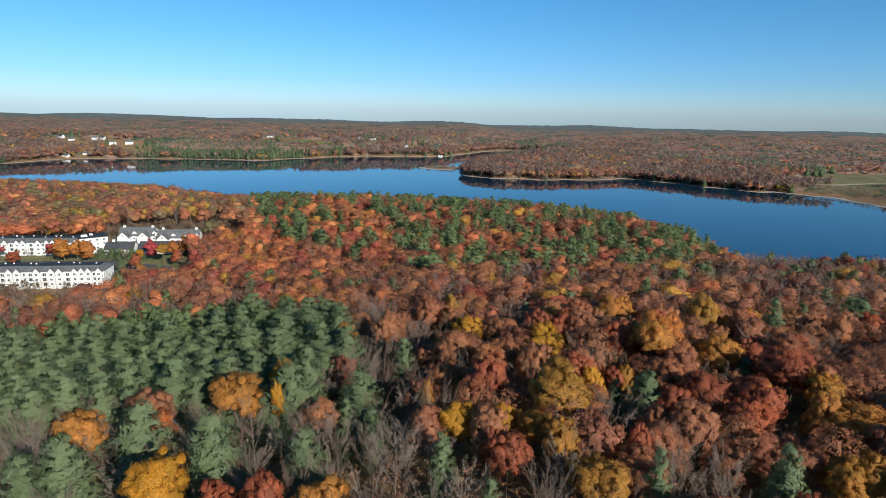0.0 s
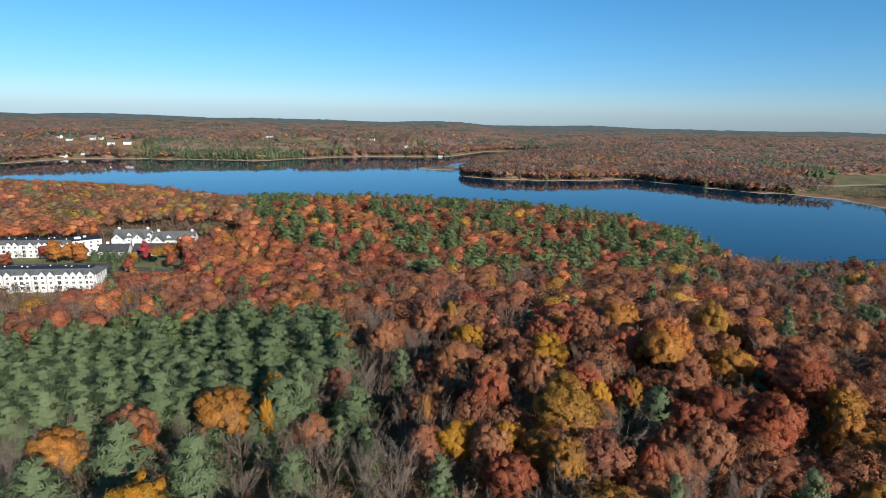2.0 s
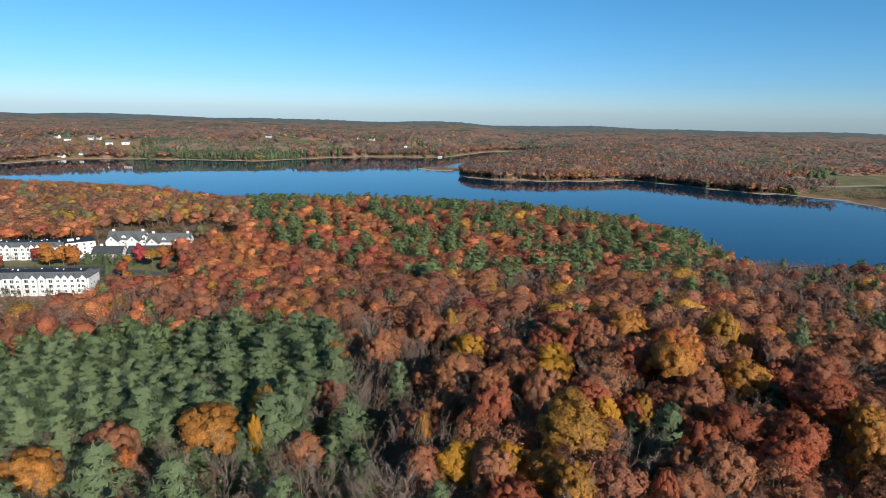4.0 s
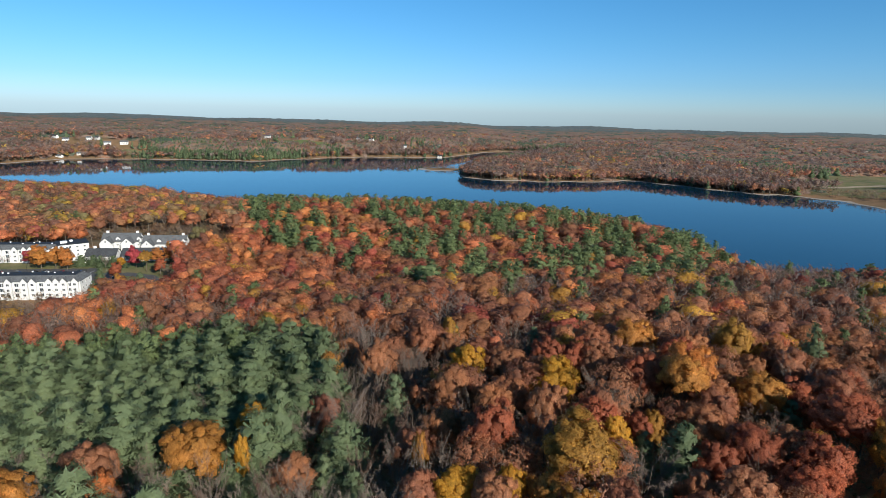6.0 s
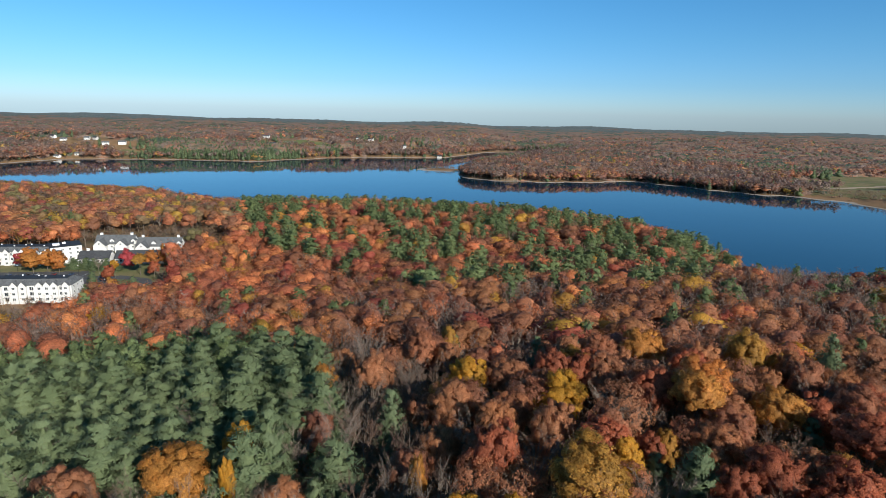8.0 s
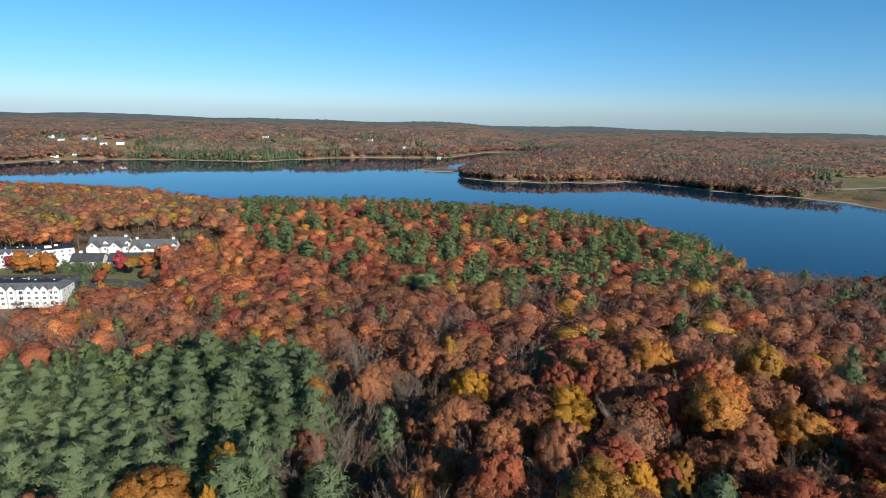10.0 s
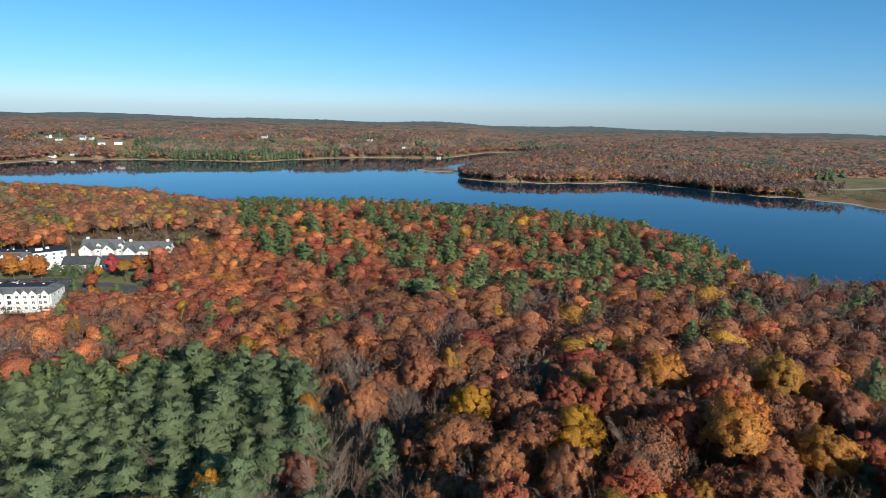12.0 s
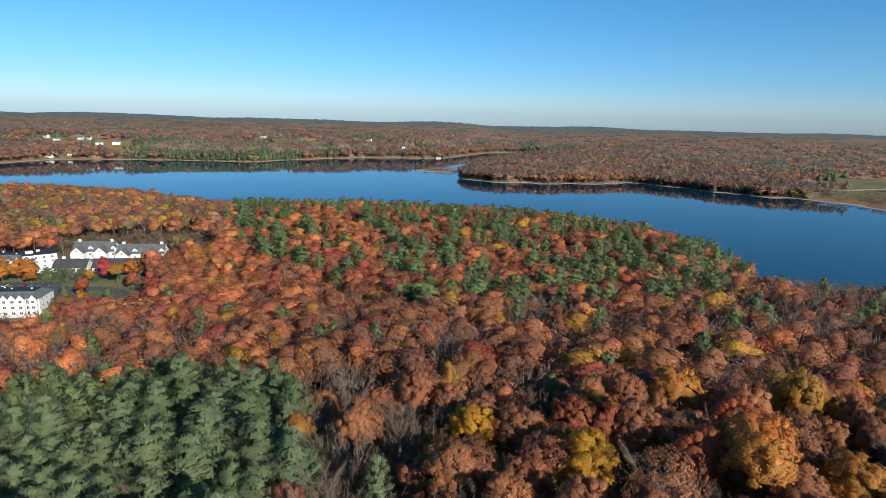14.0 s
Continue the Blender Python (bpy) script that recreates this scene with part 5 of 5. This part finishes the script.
def car(place, paint, label):
    """A parked saloon: body, glasshouse and four wheels."""
    thing = tagged(new("car"), label, "car", "parked cars")
    thing.matrix_world = place
    bm = bmesh.new()
    prof = [(-2.2, 0.35), (2.2, 0.35), (2.25, 0.7), (1.3, 0.92), (-2.15, 0.98), (-2.25, 0.7)]
    for y in (-0.88, 0.88):
        bm.faces.new([bm.verts.new((x, y, z)) for x, z in prof])
    bm.verts.ensure_lookup_table()
    for k in range(6):
        bm.faces.new([bm.verts[k], bm.verts[(k + 1) % 6], bm.verts[6 + (k + 1) % 6], bm.verts[6 + k]])
    bmesh.ops.recalc_face_normals(bm, faces=bm.faces)
    bmesh.ops.bevel(bm, geom=bm.edges[:], offset=0.06, segments=1, affect="EDGES")
    me = bpy.data.meshes.new("body")
    bm.to_mesh(me), bm.free()
    me.materials.append(paint)
    part("body", None, None, thing, data=me)
    part("cabin", ([(-1.7, -0.78, 0.95), (1.1, -0.78, 0.9), (1.1, 0.78, 0.9), (-1.7, 0.78, 0.95), (-1.1, -0.6, 1.45), (0.3, -0.6, 1.45), (0.3, 0.6, 1.45), (-1.1, 0.6, 1.45)],
                   [(4, 5, 6, 7), (0, 1, 5, 4), (1, 2, 6, 5), (2, 3, 7, 6), (3, 0, 4, 7)]), glass_dark, thing, "tinted windows")
    for x in (-1.35, 1.35):
        for y in (-0.86, 0.86):
            v, f = tubes([[x, y - 0.1, 0.33]], [[x, y + 0.1, 0.33]], 0.33, 0.33, 10)
            part("wheel", ([tuple(p[:3]) for p in v], [tuple(q) for q in f] + [tuple(range(10)), tuple(range(10, 20))]), tyre_rubber, thing)
    return thing


paints = [plain("black_car_paint", (0.02, 0.02, 0.025), 0.25), plain("silver_car_paint", (0.45, 0.46, 0.48), 0.3), plain("red_car_paint", (0.25, 0.03, 0.03), 0.3), plain("blue_car_paint", (0.04, 0.07, 0.16), 0.3)]
words = ["black car parked on the asphalt", "silver car parked on the asphalt", "dark red car parked on the asphalt", "dark blue car parked on the asphalt"]
for k in range(13):
    x = -335.4 + 5.2 * (k * 2 - k // 3)
    if x > -232:
        break
    y = 383 + (x + 300) * 0.16 + 6.6
    car(pose(x, y, land_at(x, y) + 0.22, 0, 0, 96), paints[k % 4], words[k % 4])
car(pose(-206, 387.5, land_at(-206, 387.5) + 0.26, 0, 0, 20), paints[0], "black car on the looping drive")


def lamp_post(x, y):
    post = tagged(new("street_lamp"), "slim dark lamp post beside the drive", "lamp post", "lamp posts")
    post.matrix_world = pose(x, y, land_at(x, y))
    for name, shape, mt in (("pole", tubes([[0, 0, -0.3]], [[0, 0, 6.5]], 0.09, 0.06, 8), tyre_rubber), ("lantern", tubes([[0, 0, 6.45], [0, 0, 6.75]], [[0, 0, 6.75], [0, 0, 6.9]], [0.3, 0.3], [0.3, 0.05], 8), metal_white)):
        part(name, ([tuple(p[:3]) for p in shape[0]], [tuple(q) for q in shape[1]]), mt, post)


for x, y in ((-199, 371), (-232, 400), (-268, 396), (-300, 405)):
    lamp_post(x, y)


def house(place, w, d, storeys, roof_mat, wall_mat, label):
    """A far gabled house with chimney, windows and door."""
    h = 2.8 * storeys + 0.4
    thing = tagged(new("house"), label, "house", "houses across the lake")
    thing.matrix_world = place
    part("wall", gabled(-w / 2, -d / 2, w / 2, d / 2, -2.5, h, h + d * 0.36), wall_mat, thing)
    part("roof", pitched(-w / 2, -d / 2, w / 2, d / 2, h, h + d * 0.36), roof_mat, thing)
    part("chimney", block(w * 0.2, 0.2, h, w * 0.2 + 0.9, 1.1, h + d * 0.36 + 1.0), plain_brick, thing, "red brick chimney")
    part("door", block(-0.55, -d / 2 - 0.06, 0.1, 0.55, -d / 2, 2.2), glass_dark, thing)
    for s in range(storeys):
        for k in range(4):
            x = (k - 1.5) * w / 4.2
            if s or abs(x) > 1.3:
                window(thing, x, -d / 2 - 0.02, 0.9 + 2.8 * s, 1.2, 1.5)


plain_brick, grey_paint = plain("red_brick", (0.28, 0.12, 0.08), 0.85), plain("grey_wall_paint", (0.5, 0.49, 0.46), 0.6)
for k, (x, y, w, s) in enumerate(FAR_HOUSES):
    white = k % 5 != 3
    house(pose(x, y, land_at(x, y), 0, 0, (k * 37) % 50 - 20), w, 9 + k % 3, s, shingles if k % 3 else shingles_dark, siding if white else grey_paint,
          ("white" if white else "grey") + (" two-storey" if s == 2 else " one-storey") + " house with a dark roof among trees")
